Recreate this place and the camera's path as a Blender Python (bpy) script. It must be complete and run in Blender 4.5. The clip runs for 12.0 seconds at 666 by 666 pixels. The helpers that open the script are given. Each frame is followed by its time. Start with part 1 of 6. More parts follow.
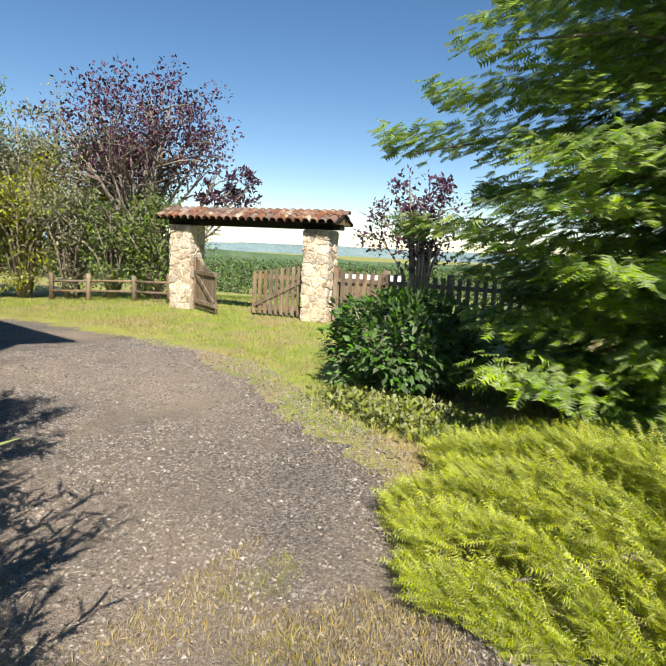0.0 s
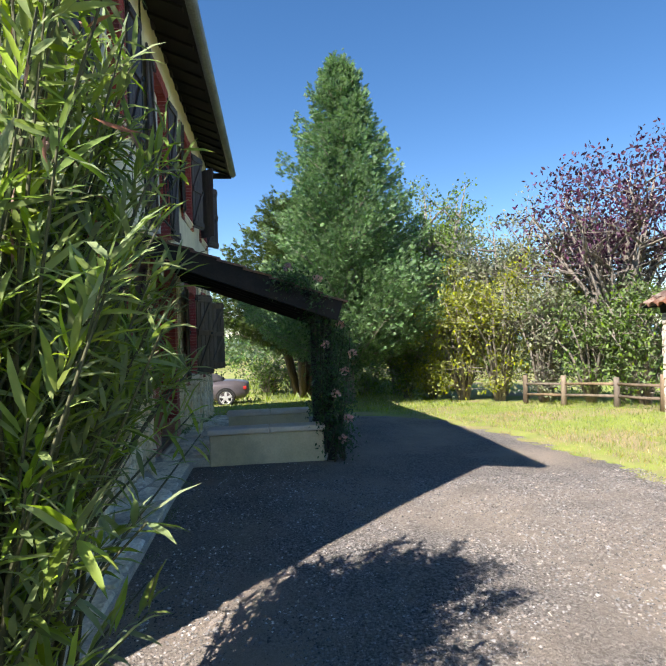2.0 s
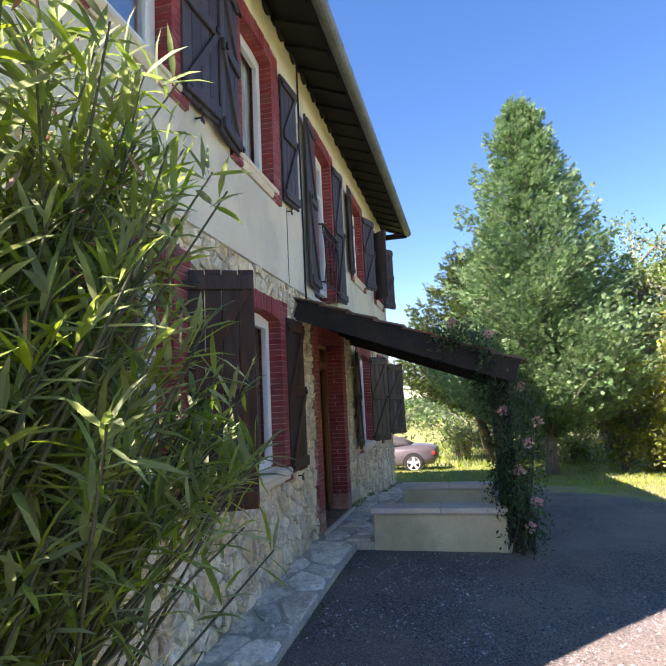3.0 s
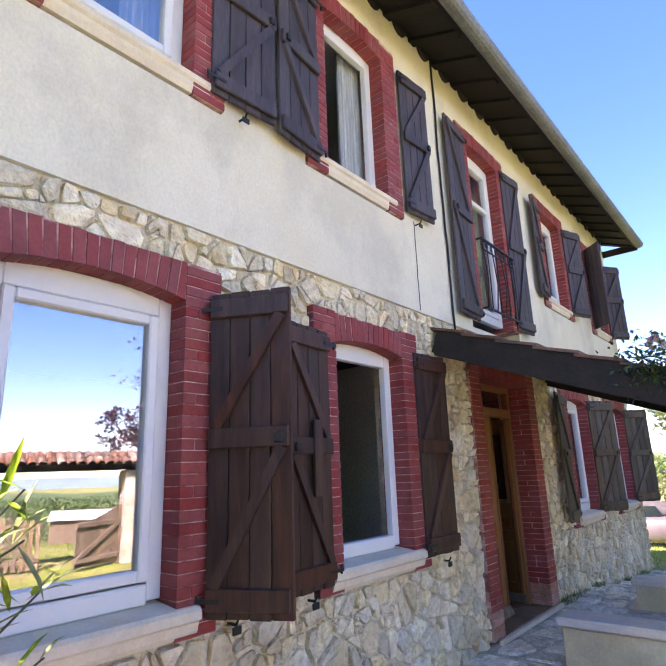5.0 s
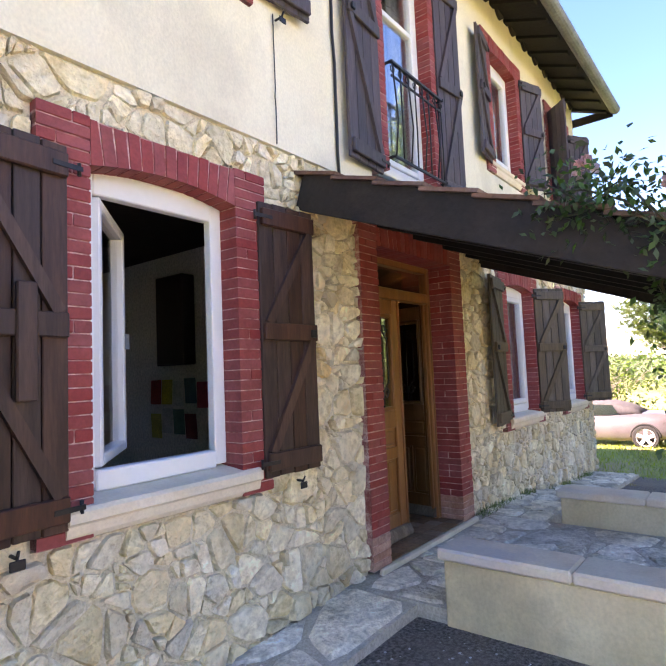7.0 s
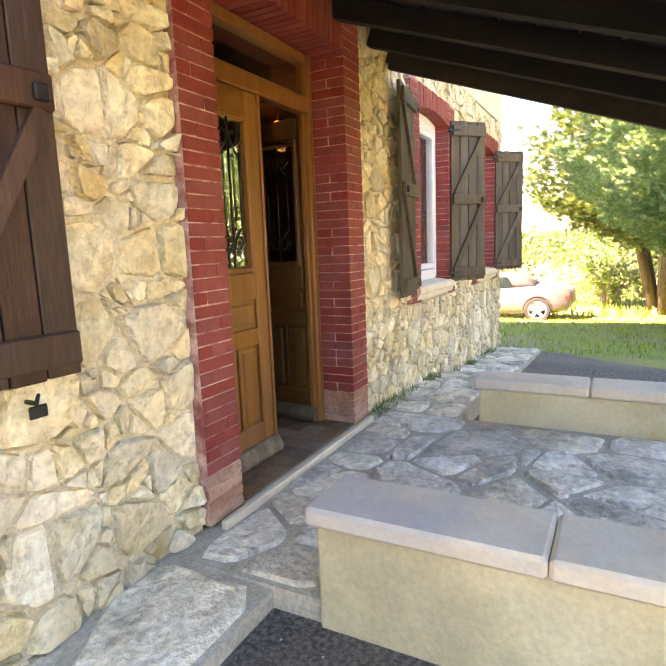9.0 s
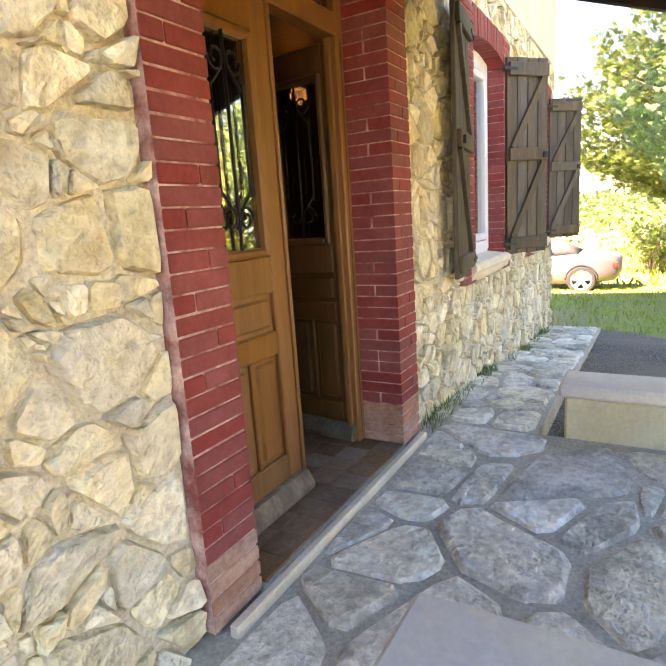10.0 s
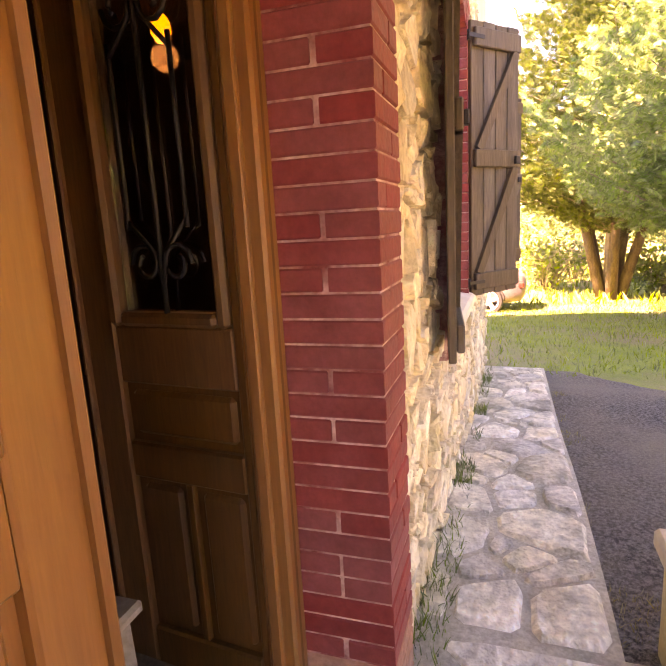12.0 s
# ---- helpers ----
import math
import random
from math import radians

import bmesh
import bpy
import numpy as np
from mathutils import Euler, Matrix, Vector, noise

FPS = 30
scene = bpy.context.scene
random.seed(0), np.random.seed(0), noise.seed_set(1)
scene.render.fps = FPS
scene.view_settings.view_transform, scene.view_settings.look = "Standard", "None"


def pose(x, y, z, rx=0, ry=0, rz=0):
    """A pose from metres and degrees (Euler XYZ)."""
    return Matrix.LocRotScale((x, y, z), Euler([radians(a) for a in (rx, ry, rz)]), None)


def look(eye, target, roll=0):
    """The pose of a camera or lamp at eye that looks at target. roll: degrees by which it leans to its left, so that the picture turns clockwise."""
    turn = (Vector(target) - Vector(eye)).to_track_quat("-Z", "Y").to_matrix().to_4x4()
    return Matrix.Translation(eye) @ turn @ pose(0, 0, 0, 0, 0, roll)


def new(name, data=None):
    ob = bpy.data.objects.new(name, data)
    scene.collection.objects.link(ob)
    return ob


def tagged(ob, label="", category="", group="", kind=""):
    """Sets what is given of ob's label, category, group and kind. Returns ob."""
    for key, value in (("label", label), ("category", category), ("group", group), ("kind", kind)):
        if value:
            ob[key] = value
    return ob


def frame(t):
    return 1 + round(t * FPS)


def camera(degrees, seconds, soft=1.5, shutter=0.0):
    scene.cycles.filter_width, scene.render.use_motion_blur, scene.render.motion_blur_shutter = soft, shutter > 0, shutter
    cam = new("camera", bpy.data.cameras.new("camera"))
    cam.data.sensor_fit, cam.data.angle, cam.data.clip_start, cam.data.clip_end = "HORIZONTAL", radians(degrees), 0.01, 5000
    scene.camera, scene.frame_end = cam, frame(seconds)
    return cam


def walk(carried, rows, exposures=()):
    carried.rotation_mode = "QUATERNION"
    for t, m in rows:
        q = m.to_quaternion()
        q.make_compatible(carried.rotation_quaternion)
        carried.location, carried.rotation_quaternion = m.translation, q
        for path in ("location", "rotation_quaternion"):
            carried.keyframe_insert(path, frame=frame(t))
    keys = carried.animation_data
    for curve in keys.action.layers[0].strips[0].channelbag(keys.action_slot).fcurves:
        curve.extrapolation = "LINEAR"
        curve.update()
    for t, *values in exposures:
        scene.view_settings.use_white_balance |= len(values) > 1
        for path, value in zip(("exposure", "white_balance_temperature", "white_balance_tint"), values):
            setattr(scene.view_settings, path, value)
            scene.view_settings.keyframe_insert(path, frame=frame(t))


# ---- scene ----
cam = camera(62.8, 12.0)
METRES, EYE, TILT, LEAN, TURN = 10.1, 1.5, 0.0, 0.0, 36.2
ROWS = [
    (0.0, 0.0, 0.0, 0.0, 0.43, -8.78, -2.81),
    (0.5, -0.0098, 0.0445, 0.0002, 12.21, -8.59, -2.41),
    (1.0, -0.0283, 0.0848, 0.0024, 24.07, -7.33, -1.29),
    (1.5, -0.0426, 0.1184, 0.0053, 35.91, -4.04, 0.37),
    (2.0, -0.0564, 0.1499, 0.0122, 47.49, 0.59, 2.0),
    (2.5, -0.077, 0.1824, 0.0161, 58.15, 4.8, 2.63),
    (3.0, -0.0932, 0.2193, 0.0179, 67.93, 7.71, 2.73),
    (3.5, -0.1039, 0.2598, 0.0207, 77.03, 9.96, 2.86),
    (5.5, -0.2202, 0.3761, 0.0196, 95.69, 13.94, 2.08),
    (6.0, -0.2547, 0.3965, 0.0205, 96.13, 12.48, 2.33),
    (6.5, -0.2882, 0.4239, 0.0171, 94.86, 9.18, 2.63),
    (7.0, -0.3263, 0.4444, 0.0109, 92.03, 4.23, 2.4),
    (7.5, -0.3707, 0.4578, 0.0064, 84.31, -3.65, 2.12),
    (9.5, -0.5343, 0.4798, -0.0126, 81.85, -9.8, 2.2),
    (10.0, -0.5783, 0.4806, -0.0099, 83.41, -11.84, 3.79),
    (10.5, -0.6229, 0.477, -0.0078, 76.53, -10.52, 3.84),
    (11.0, -0.6619, 0.4789, -0.0076, 74.74, -12.41, 1.79),
    (11.5, -0.7052, 0.4874, 0.001, 73.06, -11.65, 2.13),
    (12.0, -0.7406, 0.497, -0.001, 71.76, -11.33, 3.1),
]
EXPOSURES = [(0.0, 0.9, 7300, 12), (1.5, 1.1, 6500, 10), (2.5, 1.7, 6600, 22), (3.7, 2.5, 7000, 38), (5.3, 2.8, 7000, 43), (6.5, 2.93, 7200, 43), (7.7, 3.8, 9500, 38), (9.3, 4.15, 11000, 36), (10.2, 4.1, 9800, 35), (11.0, 4.0, 9300, 43), (12.0, 4.4, 15500, 67)]
walk(cam, [(t, pose(0, 0, EYE, TILT, LEAN, TURN) @ pose(METRES * x, METRES * y, METRES * z, 90 + pitch, roll, yaw)) for t, x, y, z, yaw, pitch, roll in ROWS], EXPOSURES)

# ---- daylight ----
SUN = Vector((0.737, -0.69, 1.0)).normalized()
world = bpy.data.worlds.new("sky")
scene.world = world
world.use_nodes = True
wn = world.node_tree
sky = wn.nodes.new("ShaderNodeTexSky")
sky.sky_type = "NISHITA"
sky.sun_disc = False
sky.sun_elevation = math.asin(SUN.z)
sky.sun_rotation = math.atan2(SUN.x, SUN.y)
sky.altitude = 600
sky.air_density, sky.dust_density, sky.ozone_density = 0.92, 0.0, 1.6
clear = wn.nodes.new("ShaderNodeHueSaturation")
clear.inputs["Saturation"].default_value = 1.25
wn.links.new(sky.outputs[0], clear.inputs["Color"])
wn.links.new(clear.outputs[0], wn.nodes["Background"].inputs[0])
wn.nodes["Background"].inputs[1].default_value = 0.08
sun = new("sun", bpy.data.lights.new("sun", "SUN"))
sun.data.energy, sun.data.angle, sun.data.color = 5.0, radians(0.53), (1.0, 0.95, 0.86)
sun.matrix_world = look(SUN * 60, (0, 0, 0))

# ---- materials ----
def surf(name, c1, c2, scale=6.0, rough=0.8, bump=0.3, fine=60.0, vary="", amount=0.25, metal=0.0, third=None, stretch=(1, 1, 1), translucent=0.0, dist=0.01, contrast=(0.35, 0.65), third_scale=1.1, third_range=(0.5, 0.64), grain=1.0):
    """A surface with stains at one scale, grain and relief at a finer one, and if asked a tone for each piece."""
    m = bpy.data.materials.new(name)
    m.use_nodes = True
    t = m.node_tree
    n, l = t.nodes, t.links
    b = n["Principled BSDF"]
    geo = n.new("ShaderNodeNewGeometry")
    mp = n.new("ShaderNodeMapping")
    mp.inputs["Scale"].default_value = stretch
    l.new(geo.outputs["Position"], mp.inputs["Vector"])

    def noisy(s, detail, rgh=0.6):
        x = n.new("ShaderNodeTexNoise")
        x.inputs["Scale"].default_value, x.inputs["Detail"].default_value, x.inputs["Roughness"].default_value = s, detail, rgh
        l.new(mp.outputs[0], x.inputs["Vector"])
        return x.outputs["Fac"]

    def ramp(src, lo, hi):
        r = n.new("ShaderNodeMapRange")
        r.inputs["From Min"].default_value, r.inputs["From Max"].default_value = lo, hi
        l.new(src, r.inputs["Value"])
        return r.outputs[0]

    def mixed(fac, a, c, kind="MIX"):
        x = n.new("ShaderNodeMix")
        x.data_type, x.blend_type = "RGBA", kind
        if isinstance(fac, float):
            x.inputs[0].default_value = fac
        else:
            l.new(fac, x.inputs[0])
        for v, s in ((a, x.inputs[6]), (c, x.inputs[7])):
            if isinstance(v, tuple):
                s.default_value = (*v, 1)
            else:
                l.new(v, s)
        return x.outputs[2]

    large, small = noisy(scale, 4), noisy(fine, 3)
    col = mixed(ramp(large, *contrast), c1, c2)
    if third:
        col = mixed(ramp(noisy(third_scale, 5, 0.65), *third_range), col, third)
    g = ramp(small, 0.25, 0.75)
    val = n.new("ShaderNodeMapRange")
    val.inputs["To Min"].default_value, val.inputs["To Max"].default_value = 1 - 0.28 * grain, 1 + 0.22 * grain
    l.new(g, val.inputs["Value"])
    hsv = n.new("ShaderNodeHueSaturation")
    l.new(col, hsv.inputs["Color"])
    if vary:
        src = n.new("ShaderNodeObjectInfo").outputs["Random"] if vary == "object" else geo.outputs["Random Per Island"]
        pv = n.new("ShaderNodeMapRange")
        pv.inputs["To Min"].default_value, pv.inputs["To Max"].default_value = 1 - amount, 1 + amount
        l.new(src, pv.inputs["Value"])
        mul = n.new("ShaderNodeMath")
        mul.operation = "MULTIPLY"
        l.new(val.outputs[0], mul.inputs[0])
        l.new(pv.outputs[0], mul.inputs[1])
        l.new(mul.outputs[0], hsv.inputs["Value"])
        sat = n.new("ShaderNodeMapRange")
        frac = n.new("ShaderNodeMath")
        frac.operation = "FRACT"
        seven = n.new("ShaderNodeMath")
        seven.operation = "MULTIPLY"
        seven.inputs[1].default_value = 7.31
        l.new(src, seven.inputs[0])
        l.new(seven.outputs[0], frac.inputs[0])
        l.new(frac.outputs[0], sat.inputs["Value"])
        sat.inputs["To Min"].default_value, sat.inputs["To Max"].default_value = 1 - amount * 1.2, 1 + amount * 0.9
        l.new(sat.outputs[0], hsv.inputs["Saturation"])
    else:
        l.new(val.outputs[0], hsv.inputs["Value"])
    l.new(hsv.outputs[0], b.inputs["Base Color"])
    rr = n.new("ShaderNodeMapRange")
    rr.inputs["To Min"].default_value, rr.inputs["To Max"].default_value = max(0.05, rough - 0.12), min(1, rough + 0.1)
    l.new(large, rr.inputs["Value"])
    l.new(rr.outputs[0], b.inputs["Roughness"])
    b.inputs["Metallic"].default_value = metal
    b.inputs["Specular IOR Level"].default_value = 0.35
    if bump:
        bp = n.new("ShaderNodeBump")
        bp.inputs["Strength"].default_value, bp.inputs["Distance"].default_value = bump, dist
        add = n.new("ShaderNodeMath")
        l.new(large, add.inputs[0])
        l.new(small, add.inputs[1])
        l.new(add.outputs[0], bp.inputs["Height"])
        l.new(bp.outputs[0], b.inputs["Normal"])
    if translucent:
        tr = n.new("ShaderNodeBsdfTranslucent")
        l.new(hsv.outputs[0], tr.inputs["Color"])
        mx = n.new("ShaderNodeMixShader")
        mx.inputs[0].default_value = translucent
        l.new(b.outputs[0], mx.inputs[1])
        l.new(tr.outputs[0], mx.inputs[2])
        l.new(mx.outputs[0], n["Material Output"].inputs["Surface"])
    return m


def glass(name, gloss, tint=(1, 1, 1)):
    """Thin glazing: mirror-like coating over a clear pane."""
    m = bpy.data.materials.new(name)
    m.use_nodes = True
    n, l = m.node_tree.nodes, m.node_tree.links
    g, t, x = n.new("ShaderNodeBsdfGlossy"), n.new("ShaderNodeBsdfTransparent"), n.new("ShaderNodeMixShader")
    g.inputs["Roughness"].default_value = 0.01
    t.inputs[0].default_value = (*tint, 1)
    x.inputs[0].default_value = gloss
    l.new(t.outputs[0], x.inputs[1])
    l.new(g.outputs[0], x.inputs[2])
    l.new(x.outputs[0], n["Material Output"].inputs["Surface"])
    return m


def glowing(name, colour, strength):
    m = bpy.data.materials.new(name)
    m.use_nodes = True
    b = m.node_tree.nodes["Principled BSDF"]
    b.inputs["Emission Color"].default_value, b.inputs["Emission Strength"].default_value = (*colour, 1), strength
    return m


STONE = surf("limestone", (0.76, 0.61, 0.38), (0.92, 0.83, 0.62), 6, 0.9, 1.0, 24, "object", 0.2, third=(0.64, 0.48, 0.29), third_scale=3.0, dist=0.026)
STONE_FAR = surf("limestone_far", (0.76, 0.61, 0.38), (0.92, 0.83, 0.62), 6, 0.9, 1.0, 24, "island", 0.2, third=(0.64, 0.48, 0.29), third_scale=3.0, dist=0.026)
MORTAR = surf("lime_mortar", (0.60, 0.50, 0.35), (0.78, 0.68, 0.51), 9, 0.95, 0.8, 70, dist=0.012)
PLASTER = surf("cream_plaster", (0.74, 0.67, 0.51), (0.80, 0.74, 0.59), 1.6, 0.9, 0.35, 70, third=(0.65, 0.595, 0.47), third_scale=1.3, stretch=(1, 1, 0.7), dist=0.006, grain=0.35)
RED = surf("red_painted_brick", (0.25, 0.038, 0.036), (0.33, 0.062, 0.058), 7, 0.62, 0.4, 50, "object", 0.07, dist=0.006, grain=0.6)
RED_BARE = surf("worn_pink_brick", (0.42, 0.20, 0.14), (0.50, 0.29, 0.22), 10, 0.85, 0.5, 50, "object", 0.12, dist=0.006)
JOINT = surf("pink_joint", (0.70, 0.46, 0.40), (0.30, 0.08, 0.07), 9, 0.9, 0.4, 60)
SHUT_BROWN = surf("brown_stained_wood", (0.042, 0.0185, 0.013), (0.085, 0.038, 0.025), 5, 0.55, 0.35, 30, "object", 0.22, stretch=(3, 3, 0.35), dist=0.006)
SHUT_OLD = surf("weathered_olive_wood", (0.075, 0.055, 0.035), (0.12, 0.09, 0.06), 5, 0.65, 0.4, 30, "object", 0.2, stretch=(3, 3, 0.35), dist=0.006)
SHUT_DARK = surf("faded_plum_wood", (0.052, 0.040, 0.046), (0.085, 0.066, 0.072), 5, 0.6, 0.35, 30, "object", 0.2, stretch=(3, 3, 0.35), dist=0.006)
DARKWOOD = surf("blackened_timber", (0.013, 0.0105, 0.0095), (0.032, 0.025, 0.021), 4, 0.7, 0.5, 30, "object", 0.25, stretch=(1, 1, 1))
# Underside boards and rafters of eaves and porch: near-black, darker than DARKWOOD.
SOFFIT = surf("near_black_board", (0.007, 0.0065, 0.007), (0.014, 0.012, 0.012), 4, 0.8, 0.4, 30, "object", 0.15)
DOORWOOD = surf("varnished_oak", (0.215, 0.078, 0.02), (0.285, 0.113, 0.029), 3, 0.38, 0.15, 26, "object", 0.06, stretch=(5, 5, 0.4), dist=0.003, grain=0.45)
PILLAR = surf("grey_pink_limestone", (0.47, 0.40, 0.33), (0.66, 0.59, 0.51), 8, 0.9, 1.0, 24, "object", 0.25, third=(0.36, 0.29, 0.22), third_scale=4.0, dist=0.03)
# Darker copy of DOORWOOD: the hall's shade is painted into the open leaf.
SHADED_OAK = surf("shaded_varnished_oak", (0.12, 0.05, 0.017), (0.165, 0.072, 0.025), 3, 0.4, 0.2, 26, "object", 0.08, stretch=(5, 5, 0.4), dist=0.004)
GREYWOOD = surf("grey_weathered_wood", (0.13, 0.095, 0.065), (0.24, 0.185, 0.13), 5, 0.85, 0.5, 30, "object", 0.25, stretch=(2, 2, 0.4))
PALEWOOD = surf("bleached_fence_wood", (0.30, 0.27, 0.22), (0.42, 0.38, 0.31), 5, 0.9, 0.5, 30, "object", 0.2)
WHITE = surf("white_window_plastic", (0.78, 0.79, 0.79), (0.76, 0.77, 0.77), 3, 0.35, 0.0, 30, grain=0.08)
SILL = surf("cream_cast_stone", (0.72, 0.61, 0.46), (0.80, 0.70, 0.55), 7, 0.85, 0.3, 60, grain=0.3)
COPING = surf("pale_coping_stone", (0.74, 0.60, 0.45), (0.82, 0.70, 0.55), 5, 0.85, 0.25, 60, third=(0.62, 0.55, 0.49), dist=0.004, grain=0.3)
RENDER = surf("yellowed_render", (0.67, 0.54, 0.32), (0.78, 0.66, 0.43), 2.4, 0.92, 0.5, 45, third=(0.54, 0.45, 0.29), stretch=(1, 1, 0.9), dist=0.008, grain=0.4)
FLAG = surf("grey_flagstone", (0.70, 0.62, 0.49), (0.90, 0.82, 0.69), 7, 0.85, 1.0, 28, "object", 0.22, third=(0.44, 0.40, 0.32), third_scale=3.4, dist=0.024)
GROUT = surf("grey_path_joint", (0.46, 0.405, 0.32), (0.60, 0.54, 0.44), 8, 0.95, 0.8, 60)
TILE = surf("clay_roof_tile", (0.125, 0.07, 0.052), (0.205, 0.11, 0.08), 6, 0.85, 0.4, 45, "object", 0.35, third=(0.30, 0.26, 0.21), third_scale=3)
TILE_DULL = surf("dull_flat_tile", (0.15, 0.085, 0.065), (0.24, 0.14, 0.10), 6, 0.9, 0.4, 45, "object", 0.25)
ZINC = surf("zinc_gutter", (0.15, 0.165, 0.175), (0.21, 0.225, 0.235), 3, 0.6, 0.1, 30, metal=0.15)
IRON = surf("black_iron", (0.012, 0.012, 0.013), (0.025, 0.024, 0.023), 9, 0.5, 0.2, 60)
FLOORTILE = surf("brown_clay_floor_tile", (0.19, 0.105, 0.062), (0.27, 0.165, 0.105), 6, 0.6, 0.25, 40, "object", 0.25)
INNER = surf("pale_room_wall", (0.74, 0.72, 0.68), (0.8, 0.78, 0.74), 2, 0.9, 0.1, 40)
# Dark brown for hall surfaces: the hall's dimness is put into this colour.
INNER_DARK = surf("dim_hall_brown", (0.035, 0.02, 0.012), (0.06, 0.034, 0.02), 3, 0.6, 0.2, 30, stretch=(3, 3, 0.4))
CURTAIN = surf("grey_lace_curtain", (0.42, 0.45, 0.46), (0.58, 0.60, 0.60), 14, 0.9, 0.2, 60, stretch=(4, 4, 0.2))
BARK = surf("grey_bark", (0.17, 0.145, 0.12), (0.32, 0.28, 0.24), 8, 0.95, 0.8, 40, stretch=(2, 2, 0.5), dist=0.02)
GLASS = glass("coated_glazing", 0.34)
GLASS_CLEAR = glass("clear_pane", 0.2)
GLASS_DOOR = glass("door_pane", 0.42)
GRAVEL = surf("worn_gravel_tarmac", (0.095, 0.086, 0.08), (0.31, 0.28, 0.255), 48, 0.95, 1.0, 150, third=(0.34, 0.28, 0.225), third_scale=0.5, dist=0.025, third_range=(0.42, 0.66), contrast=(0.40, 0.62))
PEBBLE = surf("grit", (0.15, 0.135, 0.125), (0.31, 0.275, 0.245), 20, 0.95, 0.3, 90, "island", 0.7)
LEAFMIX = {}
for key, c1, c2, tr in (("conifer", (0.13, 0.25, 0.055), (0.33, 0.46, 0.085), 0.45), ("cypress", (0.11, 0.215, 0.09), (0.195, 0.31, 0.115), 0.35), ("thuja", (0.055, 0.10, 0.024), (0.105, 0.15, 0.035), 0.3), ("laurel", (0.05, 0.12, 0.03), (0.10, 0.20, 0.05), 0.2), ("juniper", (0.32, 0.40, 0.03), (0.44, 0.50, 0.045), 0.3), ("oleander", (0.21, 0.31, 0.085), (0.37, 0.45, 0.12), 0.5), ("plum", (0.065, 0.026, 0.055), (0.12, 0.05, 0.09), 0.25), ("hedge", (0.11, 0.19, 0.05), (0.20, 0.28, 0.07), 0.35), ("yellow", (0.24, 0.29, 0.045), (0.36, 0.37, 0.06), 0.4), ("greygreen", (0.17, 0.20, 0.11), (0.27, 0.29, 0.17), 0.35), ("rose", (0.035, 0.085, 0.028), (0.075, 0.145, 0.045), 0.3), ("grass", (0.18, 0.27, 0.04), (0.30, 0.35, 0.07), 0.3), ("dry", (0.30, 0.24, 0.11), (0.42, 0.35, 0.17), 0.2), ("cover", (0.20, 0.26, 0.07), (0.31, 0.34, 0.11), 0.3), ("forest", (0.05, 0.10, 0.03), (0.09, 0.15, 0.045), 0.15), ("meadow", (0.14, 0.215, 0.03), (0.215, 0.265, 0.05), 0.2)):
    LEAFMIX[key] = surf(key + "_leaf", c1, c2, 2.5, 0.55, 0.0, 9, "island", 0.35, translucent=tr)
LAWN = surf("lawn_soil", (0.19, 0.25, 0.045), (0.29, 0.33, 0.07), 2.2, 0.95, 0.7, 60, third=(0.31, 0.25, 0.13), third_scale=0.7, dist=0.02, third_range=(0.45, 0.6))

# ---- mesh helpers ----
def mesh(name, verts, faces, mat, smooth=False):
    me = bpy.data.meshes.new(name)
    me.from_pydata([tuple(v) for v in verts], [], faces)
    me.materials.append(mat)
    if smooth:
        me.polygons.foreach_set("use_smooth", [True] * len(me.polygons))
    return me


def put(name, me, parent=None, m=None, label="", category="", group="", kind=""):
    ob = new(name, me)
    ob.parent = parent
    if m is not None:
        ob.matrix_basis = m
    return tagged(ob, label, category, group, kind)


def part(name, bm, material, parent, label=""):
    me = bpy.data.meshes.new(name)
    bm.normal_update()
    bm.to_mesh(me)
    bm.free()
    me.materials.append(material)
    return put(name, me, parent, None, label)


def box(bm, x0, x1, y0, y1, z0, z1, bevel=0.0):
    r = bmesh.ops.create_cube(bm, size=1.0, matrix=Matrix.LocRotScale(((x0 + x1) / 2, (y0 + y1) / 2, (z0 + z1) / 2), None, (abs(x1 - x0), abs(y1 - y0), abs(z1 - z0))))
    if bevel:
        edges = list({e for v in r["verts"] for e in v.link_edges})
        bmesh.ops.bevel(bm, geom=edges, offset=bevel, segments=1, affect="EDGES")
    return bm


def block(x0, x1, y0, y1, z0, z1, bevel=0.0):
    return box(bmesh.new(), x0, x1, y0, y1, z0, z1, bevel)


def bar(bm, a, b, w, d, up=(0, 0, 1)):
    """A squared timber from a to b."""
    a, b = Vector(a), Vector(b)
    z = (b - a).normalized()
    x = z.cross(Vector(up))
    if x.length < 1e-3:
        x = z.cross(Vector((1, 0, 0)))
    x.normalize()
    y = z.cross(x)
    m = Matrix((x, y, z)).transposed().to_4x4()
    m.translation = (a + b) / 2
    bmesh.ops.create_cube(bm, size=1.0, matrix=m @ Matrix.Diagonal((w, d, (b - a).length, 1)))
    return bm


